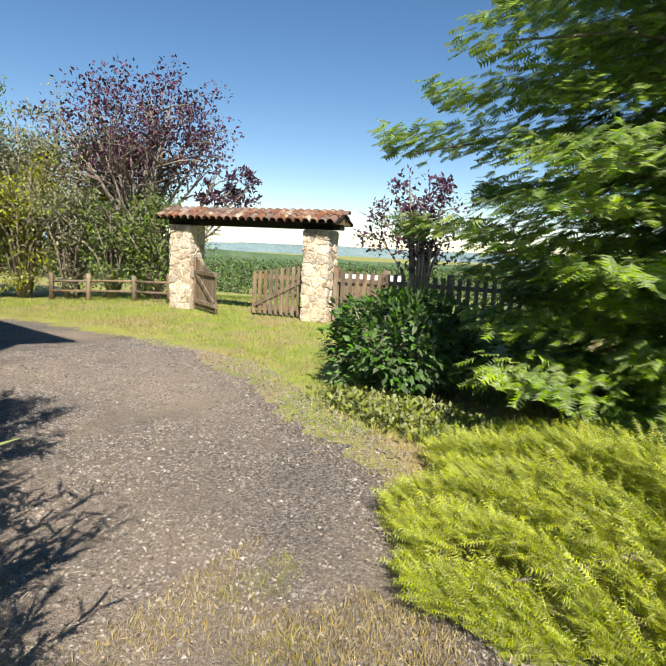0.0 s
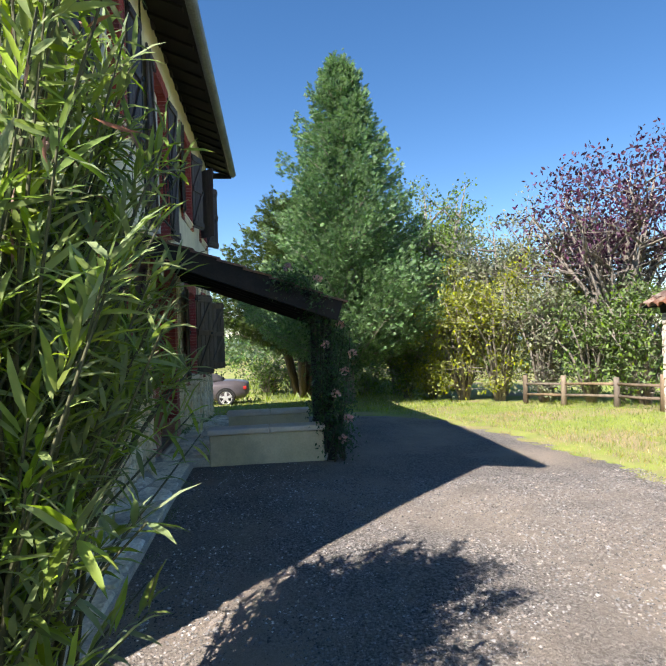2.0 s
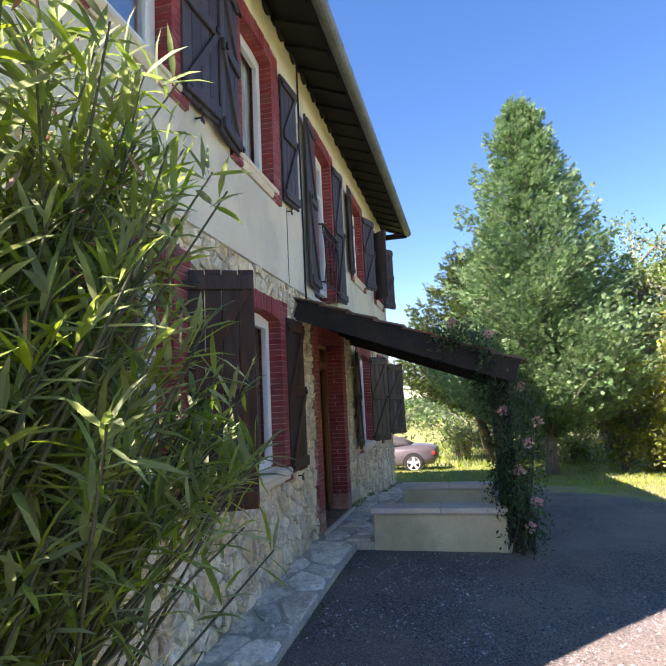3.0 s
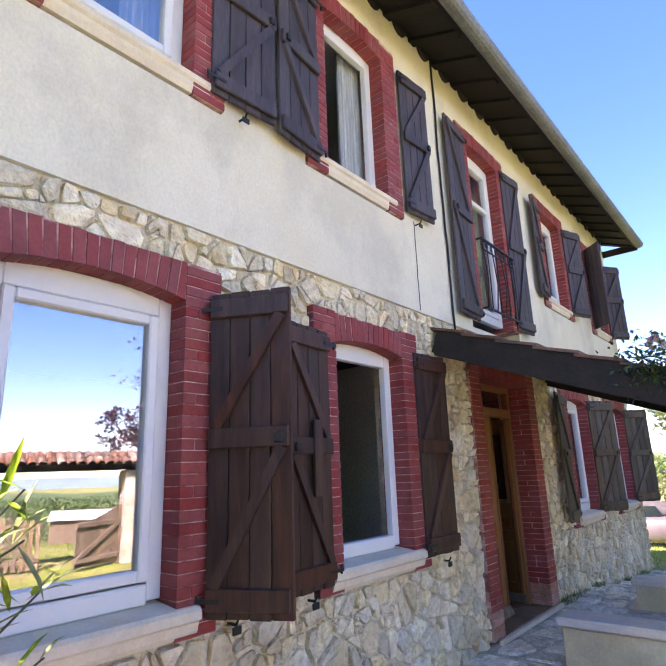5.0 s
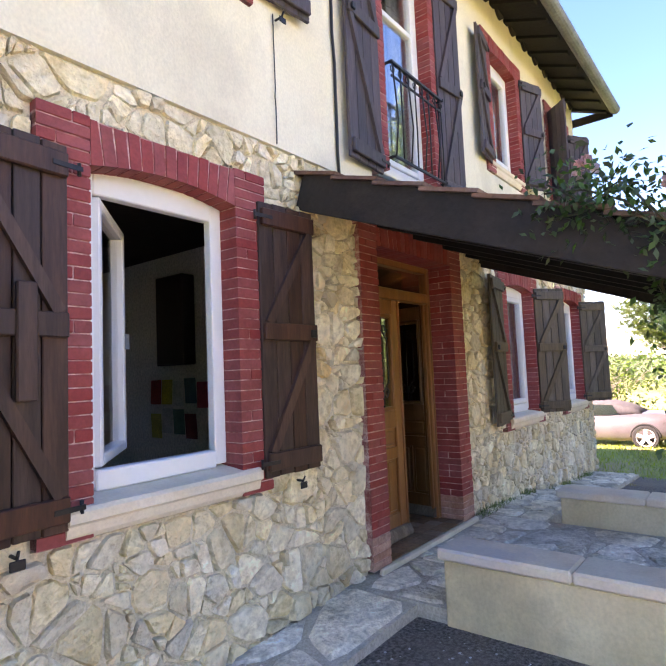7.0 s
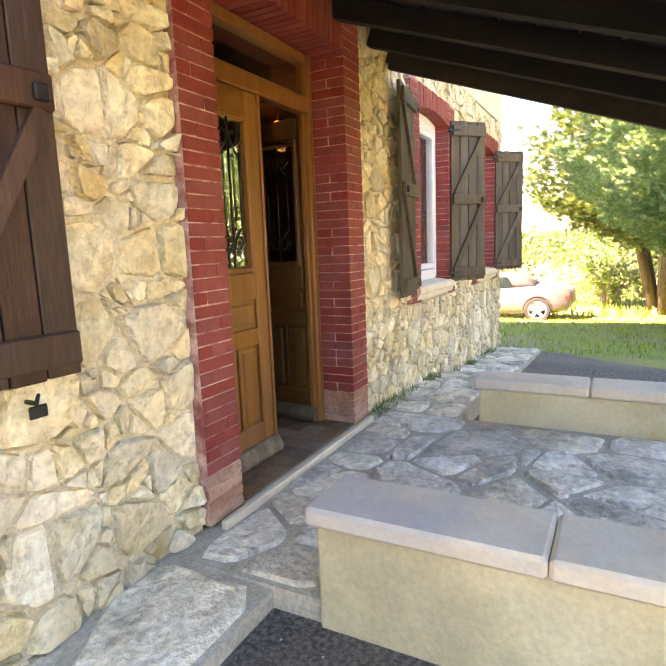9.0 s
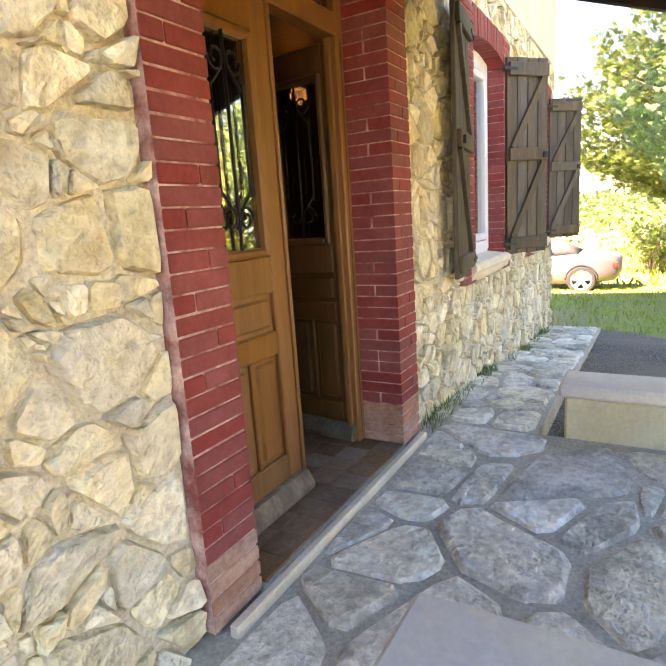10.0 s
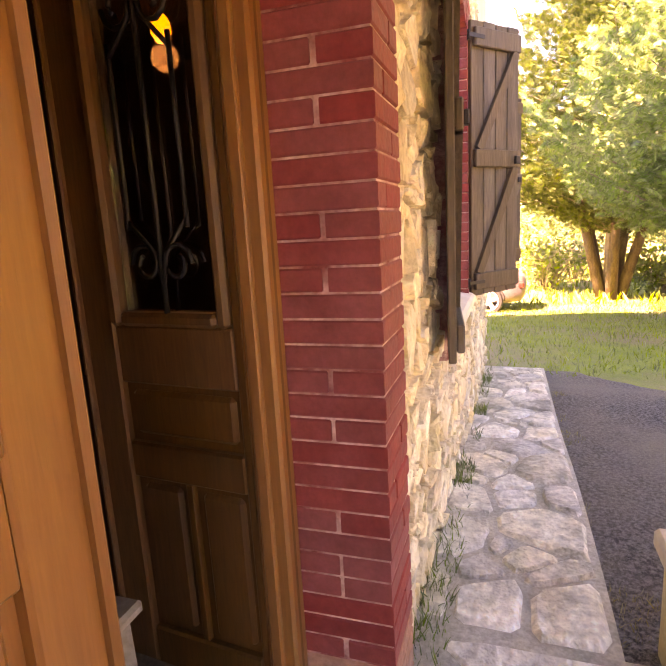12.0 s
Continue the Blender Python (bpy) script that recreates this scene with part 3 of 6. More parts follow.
def window_unit(key, open_leaf=False, curtain=True, divided=False):
    a, b, c, d = OPENINGS[key]
    y = -0.765
    w = empty("window_" + key, None, "white double-glazed window in a red brick surround" if not open_leaf else "white window with its casement swung inward", "window", kind="structure")
    fr = 0.08
    rise = 0.05 if key[0] == "w" else 0.04
    bm = bmesh.new()
    box(bm, a, a + fr, y - 0.06, y, c + 0.05, d + rise, 0.006)
    box(bm, b - fr, b, y - 0.06, y, c + 0.05, d + rise, 0.006)
    box(bm, a + fr, b - fr, y - 0.06, y + 0.012, c + 0.035, c + 0.05 + fr, 0.008)
    box(bm, a + fr, b - fr, y - 0.06, y, d - fr, d + rise, 0.006)
    part("window_frame", bm, WHITE, w)

    def leaf(x0, x1, hinge, turn, mat):
        lf = put("casement", None, w, Matrix.Translation((hinge, y - 0.03, 0)) @ Matrix.Rotation(turn, 4, "Z"))
        x0, x1 = x0 - hinge, x1 - hinge
        bm = bmesh.new()
        lo, hi = c + 0.06 + fr, d - fr - 0.005
        s = 0.055
        box(bm, x0, x0 + s, -0.03, 0.045, lo, hi, 0.008)
        box(bm, x1 - s, x1, -0.03, 0.045, lo, hi, 0.008)
        box(bm, x0 + s, x1 - s, -0.03, 0.045, lo, lo + s, 0.008)
        box(bm, x0 + s, x1 - s, -0.03, 0.045, hi - s, hi, 0.008)
        if divided:
            zt = lo + (hi - lo) * 0.72
            box(bm, x0 + s, x1 - s, -0.03, 0.04, zt, zt + 0.05, 0.006)
        part("sash", bm, WHITE, lf)
        o = part("pane", block(x0 + s, x1 - s, 0.002, 0.01, lo + s, hi - s), mat, lf)
        o.visible_shadow = False
        bm = bmesh.new()
        xh = x1 - 0.03 if hinge == x0 + hinge else x0 + 0.03
        box(bm, xh - 0.008, xh + 0.008, 0.045, 0.07, (lo + hi) / 2 - 0.06, (lo + hi) / 2 + 0.03)
        part("handle", bm, ZINC, lf)
    if open_leaf:
        leaf(a + fr, b - fr, b - fr, radians(50), GLASS_CLEAR)
    else:
        leaf(a + fr, b - fr, a + fr, 0, GLASS)
    if curtain:
        bm = bmesh.new()
        # Full width at w3 and w4: added to keep daylight out of the rooms.
        pts = [(a + 0.02 + (b - a - 0.04) * (0.42 if key not in ("w3", "w4") else 1.0) * i / 24, -0.9 + 0.018 * math.sin(i * 1.9)) for i in range(25)]
        for (p, q), (r, s) in zip(pts, pts[1:]):
            vs = [bm.verts.new(v) for v in ((p, q, c + 0.1), (r, s, c + 0.1), (r, s, d), (p, q, d), (p, q - 0.006, c + 0.1), (r, s - 0.006, c + 0.1), (r, s - 0.006, d), (p, q - 0.006, d))]
            bm.faces.new(vs[:4])
            bm.faces.new(vs[:3:-1])
        o = part("curtain", bm, CURTAIN, None)
        tagged(o, "grey lace curtain hung inside a window", "curtain", "house curtains")
    # sill with a moulded nose
    bm = bmesh.new()
    prof = [(-0.9, 0.05), (-0.65, 0.018), (-0.612, 0.012), (-0.595, -0.005), (-0.595, -0.045), (-0.615, -0.06), (-0.625, -0.1), (-0.645, -0.125), (-0.9, -0.125)]
    if key[0] == "u":
        prof = [(-0.9, 0.05), (-0.635, 0.012), (-0.62, 0.0), (-0.62, -0.035), (-0.635, -0.05), (-0.635, -0.085), (-0.65, -0.12), (-0.9, -0.12)]
    if key != "u3":
        rings = [[bm.verts.new((x, p, c + q)) for p, q in prof] for x in (a - 0.12, b + 0.12)]
        for k in range(len(prof)):
            j = (k + 1) % len(prof)
            bm.faces.new((rings[0][k], rings[0][j], rings[1][j], rings[1][k]))
        bm.faces.new(rings[0])
        bm.faces.new(rings[1][::-1])
        bmesh.ops.recalc_face_normals(bm, faces=bm.faces)
        part("window_sill", bm, SILL, w, "moulded cream stone sill")
    BRICK_ROWS.append((w, key))
    return w


def shutter(w, h, mat, hand, label, group):
    """A ledged and braced shutter. Its hinge runs up the origin, the leaf to hand * x, its ledges on the +y face."""
    s = empty("shutter", None, label, "shutter", group)
    n = 4 if w > 0.42 else 3
    pw = w / n
    for i in range(n):
        bm = bmesh.new()
        x0, x1 = hand * (i * pw + 0.003), hand * ((i + 1) * pw - 0.003)
        box(bm, min(x0, x1), max(x0, x1), -0.028, 0, 0.004 * (i % 2), h - 0.004 * ((i + 1) % 2), 0.004)
        part("plank", bm, mat, s)
    for z in (0.04, h * 0.5 - 0.02, h - 0.15):
        bm = bmesh.new()
        x0, x1 = sorted((hand * 0.012, hand * (w - 0.012)))
        box(bm, x0, x1, 0.001, 0.03, z, z + 0.105, 0.006)
        part("ledge", bm, mat, s)
    for z0, z1 in ((0.145, h * 0.5 - 0.02), (h * 0.5 + 0.085, h - 0.15)):
        bm = bmesh.new()
        bar(bm, (hand * 0.05, 0.014, z0), (hand * (w - 0.05), 0.014, z1), 0.055, 0.026, (0, 1, 0))
        part("brace", bm, mat, s)
    for z in (0.09, h - 0.10):
        bm = bmesh.new()
        x0, x1 = sorted((-hand * 0.05, hand * 0.085))
        box(bm, x0, x1, 0.031, 0.035, z - 0.011, z + 0.011)
        tube(bm, [(-hand * 0.04, 0.02, z - 0.028), (-hand * 0.04, 0.02, z + 0.028)], [0.009, 0.009], 8)
        part("hinge", bm, IRON, s)
    bm = bmesh.new()
    xe = hand * (w - 0.06)
    box(bm, xe - 0.022, xe + 0.022, 0.031, 0.05, h * 0.5 + 0.0, h * 0.5 + 0.05, 0.004)
    part("catch", bm, IRON, s)
    return s


def hang(w, h, mat, hand, x, z, out, label, group, y=-0.615):
    """Hang a leaf by its hinge: hand -1 opens to the west, +1 to the east; out is its angle off the wall."""
    s = shutter(w, h, mat, hand, label, group)
    s.matrix_basis = pose(x, y, z, 0, 0, hand * out)
    return s


for key in ("w1", "w3", "w4", "u1", "u3", "u4", "u5"):
    window_unit(key, curtain=key != "w1", divided=key == "u3")
window_unit("w2", True, False)
window_unit("u2", True, True)
LB = "dark brown braced wooden shutter standing open"
LO = "weathered olive-brown braced shutter standing open"
LU = "faded plum-brown upper-floor braced shutter standing open"
GL, GU = "ground-floor shutters", "upper-floor shutters"
hang(0.44, 1.66, SHUT_BROWN, 1, -4.28, 1.01, 76, LB, GL)
hang(0.46, 1.66, SHUT_BROWN, -1, -5.43, 1.02, 63, "dark brown braced shutter swung half out from the wall", GL)
hang(0.46, 1.63, SHUT_BROWN, 1, -6.43, 1.01, 5, "dark brown braced shutter open, carrying a wooden bar", GL)
hang(0.46, 1.64, SHUT_BROWN, -1, -7.56, 1.02, 4, LB, GL)
hang(0.5, 1.64, SHUT_OLD, 1, -11.42, 0.97, 7, LO, GL)
hang(0.44, 1.62, SHUT_OLD, -1, -12.54, 0.99, 38, LO, GL)
hang(0.44, 1.62, SHUT_OLD, 1, -13.78, 0.97, 10, LO, GL)
hang(0.44, 1.62, SHUT_OLD, -1, -14.80, 0.99, 46, LO, GL)
hang(0.44, 1.52, SHUT_DARK, 1, -4.30, 3.99, 6, LU, GU)
hang(0.52, 1.54, SHUT_DARK, -1, -5.40, 3.99, 4, LU, GU)
hang(0.48, 1.54, SHUT_DARK, 1, -6.42, 3.95, 6, LU, GU)
hang(0.44, 1.54, SHUT_DARK, -1, -7.64, 4.0, 5, LU, GU)
hang(0.5, 2.3, SHUT_DARK, 1, -9.0, 3.2, 4, LU + " beside the balcony rail", GU)
hang(0.44, 2.2, SHUT_DARK, -1, -10.06, 3.28, 6, LU + " beside the balcony rail", GU)
hang(0.43, 1.5, SHUT_DARK, 1, -11.40, 3.97, 9, LU, GU)
hang(0.43, 1.5, SHUT_DARK, -1, -12.55, 3.97, 20, LU, GU)
hang(0.43, 1.5, SHUT_DARK, 1, -13.83, 3.97, 48, LU, GU)
hang(0.43, 1.5, SHUT_DARK, -1, -14.92, 3.97, 32, LU, GU)
# iron bar lying against the kitchen shutter
bm = block(-6.28, -6.20, -0.575, -0.55, 1.55, 2.02, 0.006)
o = part("shutter_bar", bm, SHUT_BROWN, None)
tagged(o, "short dark wooden bar fixed upright on a shutter", "bar")
# iron shutter stays below the sills
for x in (-5.62, -6.22, -7.86, -5.66, -7.82):
    z = 0.96 if x not in (-5.66, -7.82) else 3.93
    bm = bmesh.new()
    tube(bm, [(x, -0.68, z), (x, -0.6, z), (x, -0.585, z + 0.03)], [0.008, 0.008, 0.006], 6)
    box(bm, x - 0.03, x + 0.03, -0.60, -0.59, z - 0.045, z - 0.005, 0.004)
    o = part("shutter_stay", bm, IRON, None)
    tagged(o, "small black iron shutter stay on the wall", "shutter stay", "shutter stays")

# balcony rail
rail = empty("balcony_rail", None, "small black wrought-iron balcony rail with scrolls", "railing")
bm = bmesh.new()
bar(bm, (-10.05, -0.58, 4.2), (-9.13, -0.58, 4.2), 0.03, 0.02)
part("top_rail", bm, IRON, rail)
bm = bmesh.new()
bar(bm, (-10.05, -0.58, 3.38), (-9.13, -0.58, 3.38), 0.02, 0.02)
part("lower_rail", bm, IRON, rail)
bm = bmesh.new()
bar(bm, (-10.05, -0.58, 4.08), (-9.13, -0.58, 4.08), 0.015, 0.015)
part("middle_rail", bm, IRON, rail)
for i in range(8):
    x = -10.02 + i * 0.124
    bm = bmesh.new()
    tube(bm, [(x, -0.58, 3.38), (x, -0.575 + 0.03 * (i % 2), 3.7), (x, -0.58, 4.2)], [0.007] * 3, 6)
    tube(bm, [(x + 0.03 * math.cos(a), -0.58, 4.14 + 0.03 * math.sin(a)) for a in (k * 0.7 for k in range(10))], [0.005] * 10, 5)
    part("baluster", bm, IRON, rail)
for x in (-10.05, -9.13):
    for z in (3.38, 4.2):
        part("wall_bracket", bar(bmesh.new(), (x, -0.56, z), (x, -0.72, z), 0.018, 0.018), IRON, rail)

# front door: fixed frame with a transom light, one leaf shut, one swung inward
DA, DB, DC, DD = OPENINGS["door"]
DY = -0.862
door = empty("door_1", None, "varnished oak double door, one leaf standing open", "door", kind="structure")
bm = bmesh.new()
box(bm, DA, DA + 0.07, DY - 0.08, DY, DC, DD, 0.008)
box(bm, DB - 0.07, DB, DY - 0.08, DY, DC, DD, 0.008)
box(bm, DA + 0.07, DB - 0.07, DY - 0.08, DY + 0.01, 2.24, 2.34, 0.01)
box(bm, DA + 0.07, DB - 0.07, DY - 0.08, DY, DD - 0.06, DD, 0.008)
box(bm, DA + 0.07, DA + 0.09, DY - 0.06, DY - 0.03, DC, 2.24, 0.004)
part("door_frame", bm, DOORWOOD, door)
o = part("transom_pane", block(DA + 0.07, DB - 0.07, DY - 0.045, DY - 0.037, 2.34, DD - 0.06), GLASS_CLEAR, door)
o.visible_shadow = False
LEAF_W = (DB - DA - 0.14) / 2


def door_leaf(hand):
    # The leaf opened into the hall takes the shaded copy of the oak.
    wood = DOORWOOD if hand < 0 else SHADED_OAK
    """A leaf from its hinge at the origin to hand * x; outer face +y."""
    lf = put("door_leaf", None, door)
    s, w, z0, z1 = 0.105, LEAF_W, DC + 0.015, 2.235

    def bx(bm, a, b, *r):
        a, b = sorted((hand * a, hand * b))
        return box(bm, a, b, *r)
    for a, b in ((0.003, s), (w - s, w - 0.003)):
        bm = bmesh.new()
        bx(bm, a, b, -0.045, 0, z0, z1, 0.006)
        part("stile", bm, wood, lf)
    for z, h in ((z0, 0.2), (0.86, 0.10), (1.12, 0.15), (z1 - 0.13, 0.13)):
        bm = bmesh.new()
        bx(bm, s, w - s, -0.045, -0.002, z, z + h, 0.006)
        part("rail", bm, wood, lf)
    for a, b, z, h in ((s, w / 2 - 0.012, z0 + 0.2, 0.86 - z0 - 0.2), (w / 2 + 0.012, w - s, z0 + 0.2, 0.86 - z0 - 0.2), (s, w - s, 0.96, 0.16)):
        bm = bmesh.new()
        bx(bm, a, b, -0.035, -0.022, z, z + h)
        bx(bm, a + 0.02, b - 0.02, -0.035, -0.01, z + 0.02, z + h - 0.02, 0.011)
        part("panel", bm, wood, lf)
    bm = bmesh.new()
    bx(bm, w / 2 - 0.012, w / 2 + 0.012, -0.04, -0.006, z0 + 0.2, 0.86, 0.004)
    part("muntin", bm, wood, lf)
    gz0, gz1 = 1.27, z1 - 0.13
    bm = bmesh.new()
    for a, b, c, d in ((s, s + 0.035, gz0, gz1), (w - s - 0.035, w - s, gz0, gz1), (s + 0.035, w - s - 0.035, gz0, gz0 + 0.035), (s + 0.035, w - s - 0.035, gz1 - 0.035, gz1)):
        bx(bm, a, b, -0.03, 0.014, c, d, 0.01)
    part("glazing_bead", bm, wood, lf)
    bm = bmesh.new()
    bx(bm, s + 0.035, w - s - 0.035, -0.026, -0.02, gz0 + 0.035, gz1 - 0.035)
    o = part("pane", bm, GLASS_DOOR, lf)
    o.visible_shadow = False
    grille = bmesh.new()
    xm, zm = hand * w / 2, gz0 + 0.05
    for dx in (-0.085, 0, 0.085):
        tube(grille, [(xm + dx, 0.0, zm + 0.18), (xm + dx, 0.0, gz1 - 0.2)], [0.0065] * 2, 6)
    for dx in (-1, 1):
        for zc, up in ((zm + 0.1, 1), (gz1 - 0.13, -1)):
            tube(grille, [(xm + dx * (0.045 + 0.045 * math.cos(k * 0.62) * (1 - k * 0.05)), 0.0, zc + up * 0.05 * math.sin(k * 0.62) * (1 - k * 0.05)) for k in range(13)], [0.0065] * 13, 6)
            tube(grille, [(xm, 0, zc - up * 0.05), (xm + dx * 0.02, 0, zc + up * 0.03), (xm + dx * 0.085, 0, zc + up * 0.1)], [0.006] * 3, 6)
    tube(grille, [(xm, 0, gz0 + 0.03), (xm, 0, gz1 - 0.03)], [0.007] * 2, 6)
    part("iron_grille", grille, IRON, lf, "black wrought-iron scroll grille")
    bm = bmesh.new()
    a, b = sorted((hand * 0.02, hand * (w + 0.008)))
    vs = [bm.verts.new((x, y, z)) for x in (a, b) for y, z in ((0, z0), (0.05, z0), (0.055, z0 + 0.025), (0.02, z0 + 0.085), (0, z0 + 0.09))]
    for q in ((0, 1, 2, 3, 4), (9, 8, 7, 6, 5), (0, 5, 6, 1), (1, 6, 7, 2), (2, 7, 8, 3), (3, 8, 9, 4), (4, 9, 5, 0)):
        bm.faces.new([vs[i] for i in q])
    part("drip_board", bm, GREYWOOD, lf, "greyed drip board at the foot")
    bm = bmesh.new()
    bx(bm, w - 0.012, w + 0.006 if hand < 0 else w - 0.003, -0.02, 0.018, z0 + 0.02, z1, 0.008)
    part("cover_strip", bm, wood, lf)
    return lf


door_leaf(-1).matrix_basis = pose(DB - 0.07, DY, 0)
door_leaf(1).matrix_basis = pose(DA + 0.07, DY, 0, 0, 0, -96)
bm = block(DA, DB, -1.1, -0.615, -0.1, DC - 0.012, 0.004)
o = part("threshold", bm, GROUT, None)
tagged(o, "tiled threshold slab with a pale stone nosing", "threshold", kind="structure")
bm = block(DA - 0.2, DB + 0.2, -0.612, -0.575, 0.0, DC - 0.002, 0.006)
o = part("threshold_nosing", bm, SILL, None)
tagged(o, "narrow pale stone nosing in front of the door", "nosing", kind="structure")

# hall and room contents
lamp = empty("pendant_lamp", pose(-12.1, -2.33, 2.63), "lit amber glass pendant lamp in the hall", "lamp")
bm = bmesh.new()
tube(bm, [(0.1, 0, 0.27), (0.1, 0, 0.24), (0.1, 0, 0.235), (0.1, 0, 0.1)], [0.05, 0.045, 0.006, 0.006], 10)
part("stem", bm, IRON, lamp)
bm = bmesh.new()
tube(bm, [(0.1, 0, -0.05), (0.1, 0, 0.0), (0.1, 0, 0.06), (0.1, 0, 0.1)], [0.03, 0.06, 0.055, 0.03], 12)
part("shade", bm, glowing("amber_glow", (1.0, 0.30, 0.03), 0.35), lamp, "glowing amber glass shade")
light = new("hall_bulb", bpy.data.lights.new("hall_bulb", "POINT"))
light.data.energy, light.data.color, light.data.shadow_soft_size = 0.12, (1.0, 0.5, 0.18), 0.08
light.location = (-12.0, -2.33, 2.5)
chair = empty("side_chair", pose(-9.74, -1.43, 0.15), "pale wooden chair with a blue cushion in the hall", "chair")
for x in (-0.19, 0.19):
    for y in (-0.19, 0.19):
        bm = bmesh.new()
        bar(bm, (x, y, 0), (x * 0.95, y * 0.95, 0.44), 0.032, 0.032)
        part("leg", bm, PALEWOOD, chair)
part("seat", block(-0.22, 0.22, -0.22, 0.22, 0.44, 0.475, 0.01), PALEWOOD, chair)
for x in (-0.19, 0.19):
    bm = bmesh.new()
    bar(bm, (x, -0.2, 0.475), (x, -0.25, 0.9), 0.03, 0.03)
    part("back_post", bm, PALEWOOD, chair)
part("back_rail", block(-0.19, 0.19, -0.26, -0.235, 0.8, 0.88, 0.006), PALEWOOD, chair)
bm = block(-9.92, -9.56, -1.62, -1.26, 0.626, 0.70, 0.03)
o = part("cushion", bm, surf("blue_cloth", (0.09, 0.12, 0.19), (0.14, 0.18, 0.27), 6, 0.9, 0.2), None)
tagged(o, "folded grey-blue cushion lying on the chair", "cushion")
bm = block(-8.548, -8.40, -2.92, -2.5, 1.75, 2.6, 0.01)
o = part("wall_cabinet", bm, surf("black_lacquer", (0.012, 0.01, 0.01), (0.02, 0.018, 0.017), 3, 0.4, 0.05), None)
tagged(o, "narrow black cabinet hung on the room wall", "cabinet")
room = random.Random(5)
cols = [(0.45, 0.06, 0.04), (0.6, 0.48, 0.04), (0.7, 0.7, 0.68), (0.08, 0.2, 0.24), (0.5, 0.07, 0.13), (0.55, 0.5, 0.1), (0.62, 0.63, 0.62), (0.12, 0.25, 0.2), (0.3, 0.05, 0.06)]
for i, c in enumerate(cols):
    x, z = -8.30 + 0.17 * (i % 5) + room.uniform(-0.03, 0.03), 1.48 - 0.29 * (i // 5) + room.uniform(-0.03, 0.03)
    bm = block(-0.085, 0.085, 0, 0.004, -0.12, 0.12)
    o = part("drawing_sheet", bm, surf("sheet_%d" % i, c, tuple(v * 0.8 for v in c), 9, 0.8, 0.0), None)
    o.matrix_basis = pose(-8.546, -3.15 + 0.185 * (i % 5), z, room.uniform(-4, 4), 0, -90)
    tagged(o, "coloured child's drawing pinned to the room wall", "drawing", "drawings on the wall")
bed = empty("day_bed", pose(-7.9, -3.0, 0.15), "white-covered bed with a grey pillow by the wall", "bed")
part("mattress", block(-0.55, 0.55, -1.0, 1.0, 0.25, 0.5, 0.05), surf("white_sheet", (0.55, 0.56, 0.58), (0.65, 0.66, 0.68), 4, 0.9, 0.2), bed)
part("bed_frame", block(-0.57, 0.57, -1.02, 1.02, 0.0, 0.25, 0.01), DARKWOOD, bed)

# ---- porch, low walls, path ----
porch = empty("porch_roof", None, "lean-to porch roof of flat tiles on dark timbers", "porch roof")
PX0, PX1, PY1 = -10.95, -8.0, 1.72


def porch_z(y):
    return 2.98 - (y + 0.66) * 0.365


for x in (PX1, PX0):
    bm = bmesh.new()
    bar(bm, (x, -0.64, porch_z(-0.64) - 0.15), (x, PY1, porch_z(PY1) - 0.15), 0.05, 0.25)
    part("barge_board", bm, DARKWOOD, porch)
for i in range(5):
    x = PX0 + 0.35 + i * 0.56
    bm = bmesh.new()
    bar(bm, (x, -0.64, porch_z(-0.64) - 0.16), (x, PY1 - 0.02, porch_z(PY1) - 0.14), 0.08, 0.12)
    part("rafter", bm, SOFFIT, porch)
for i in range(12):
    y0, y1 = -0.64 + i * 0.196, -0.64 + (i + 1) * 0.196 - 0.006
    bm = bmesh.new()
    bar(bm, (PX0 + 0.03, (y0 + y1) / 2, porch_z((y0 + y1) / 2) - 0.085), (PX1 - 0.03, (y0 + y1) / 2, porch_z((y0 + y1) / 2) - 0.085), 0.18, 0.02, (0, 0.365, 1))
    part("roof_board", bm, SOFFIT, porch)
bm = bmesh.new()
bar(bm, (PX0 + 0.02, 1.58, 2.0), (PX1 - 0.02, 1.58, 2.0), 0.13, 0.15)
part("front_beam", bm, DARKWOOD, porch)
rows = 8
for r in range(rows):
    y0 = -0.66 + r * 0.305
    for k in range(11):
        x0 = PX0 - 0.05 + k * 0.278
        bm = bmesh.new()
        za, zb = porch_z(y0) - 0.035, porch_z(y0 + 0.34) - 0.005
        bar(bm, (x0 + 0.139, y0, za), (x0 + 0.139, y0 + 0.34, zb), 0.272, 0.022)
        part("roof_tile", bm, TILE_DULL, porch)
for x, y in ((-8.47, 1.58), (-10.5, 1.58)):
    bm = bmesh.new()
    box(bm, x - 0.065, x + 0.065, y - 0.065, y + 0.065, ground_z(x, y) - 0.05, 1.93, 0.008)
    bar(bm, (x, y, 1.55), (x + (0.3 if x < -9 else -0.3), y, 1.92), 0.07, 0.07, (0, 1, 0))
    part("post", bm, DARKWOOD, porch)


def low_wall(x0, x1, y0, y1, top):
    w = empty("low_wall", None, "low rendered wall with a pale stone coping", "low wall", "porch low walls")
    bm = block(x0, x1, y0, y1, -0.3, top - 0.07, 0.012)
    part("wall_body", bm, RENDER, w)
    ys = [y0 - 0.03, y0 + (y1 - y0) * 0.52, y1 + 0.02]
    for a, b in zip(ys, ys[1:]):
        part("coping_stone", block(x0 - 0.035, x1 + 0.035, a + 0.002, b - 0.002, top - 0.07, top, 0.014), COPING, w)


low_wall(-8.62, -8.38, 0.05, 1.50, 0.525)
low_wall(-10.84, -10.60, 0.11, 1.45, 0.455)

TERRACE = 0.152


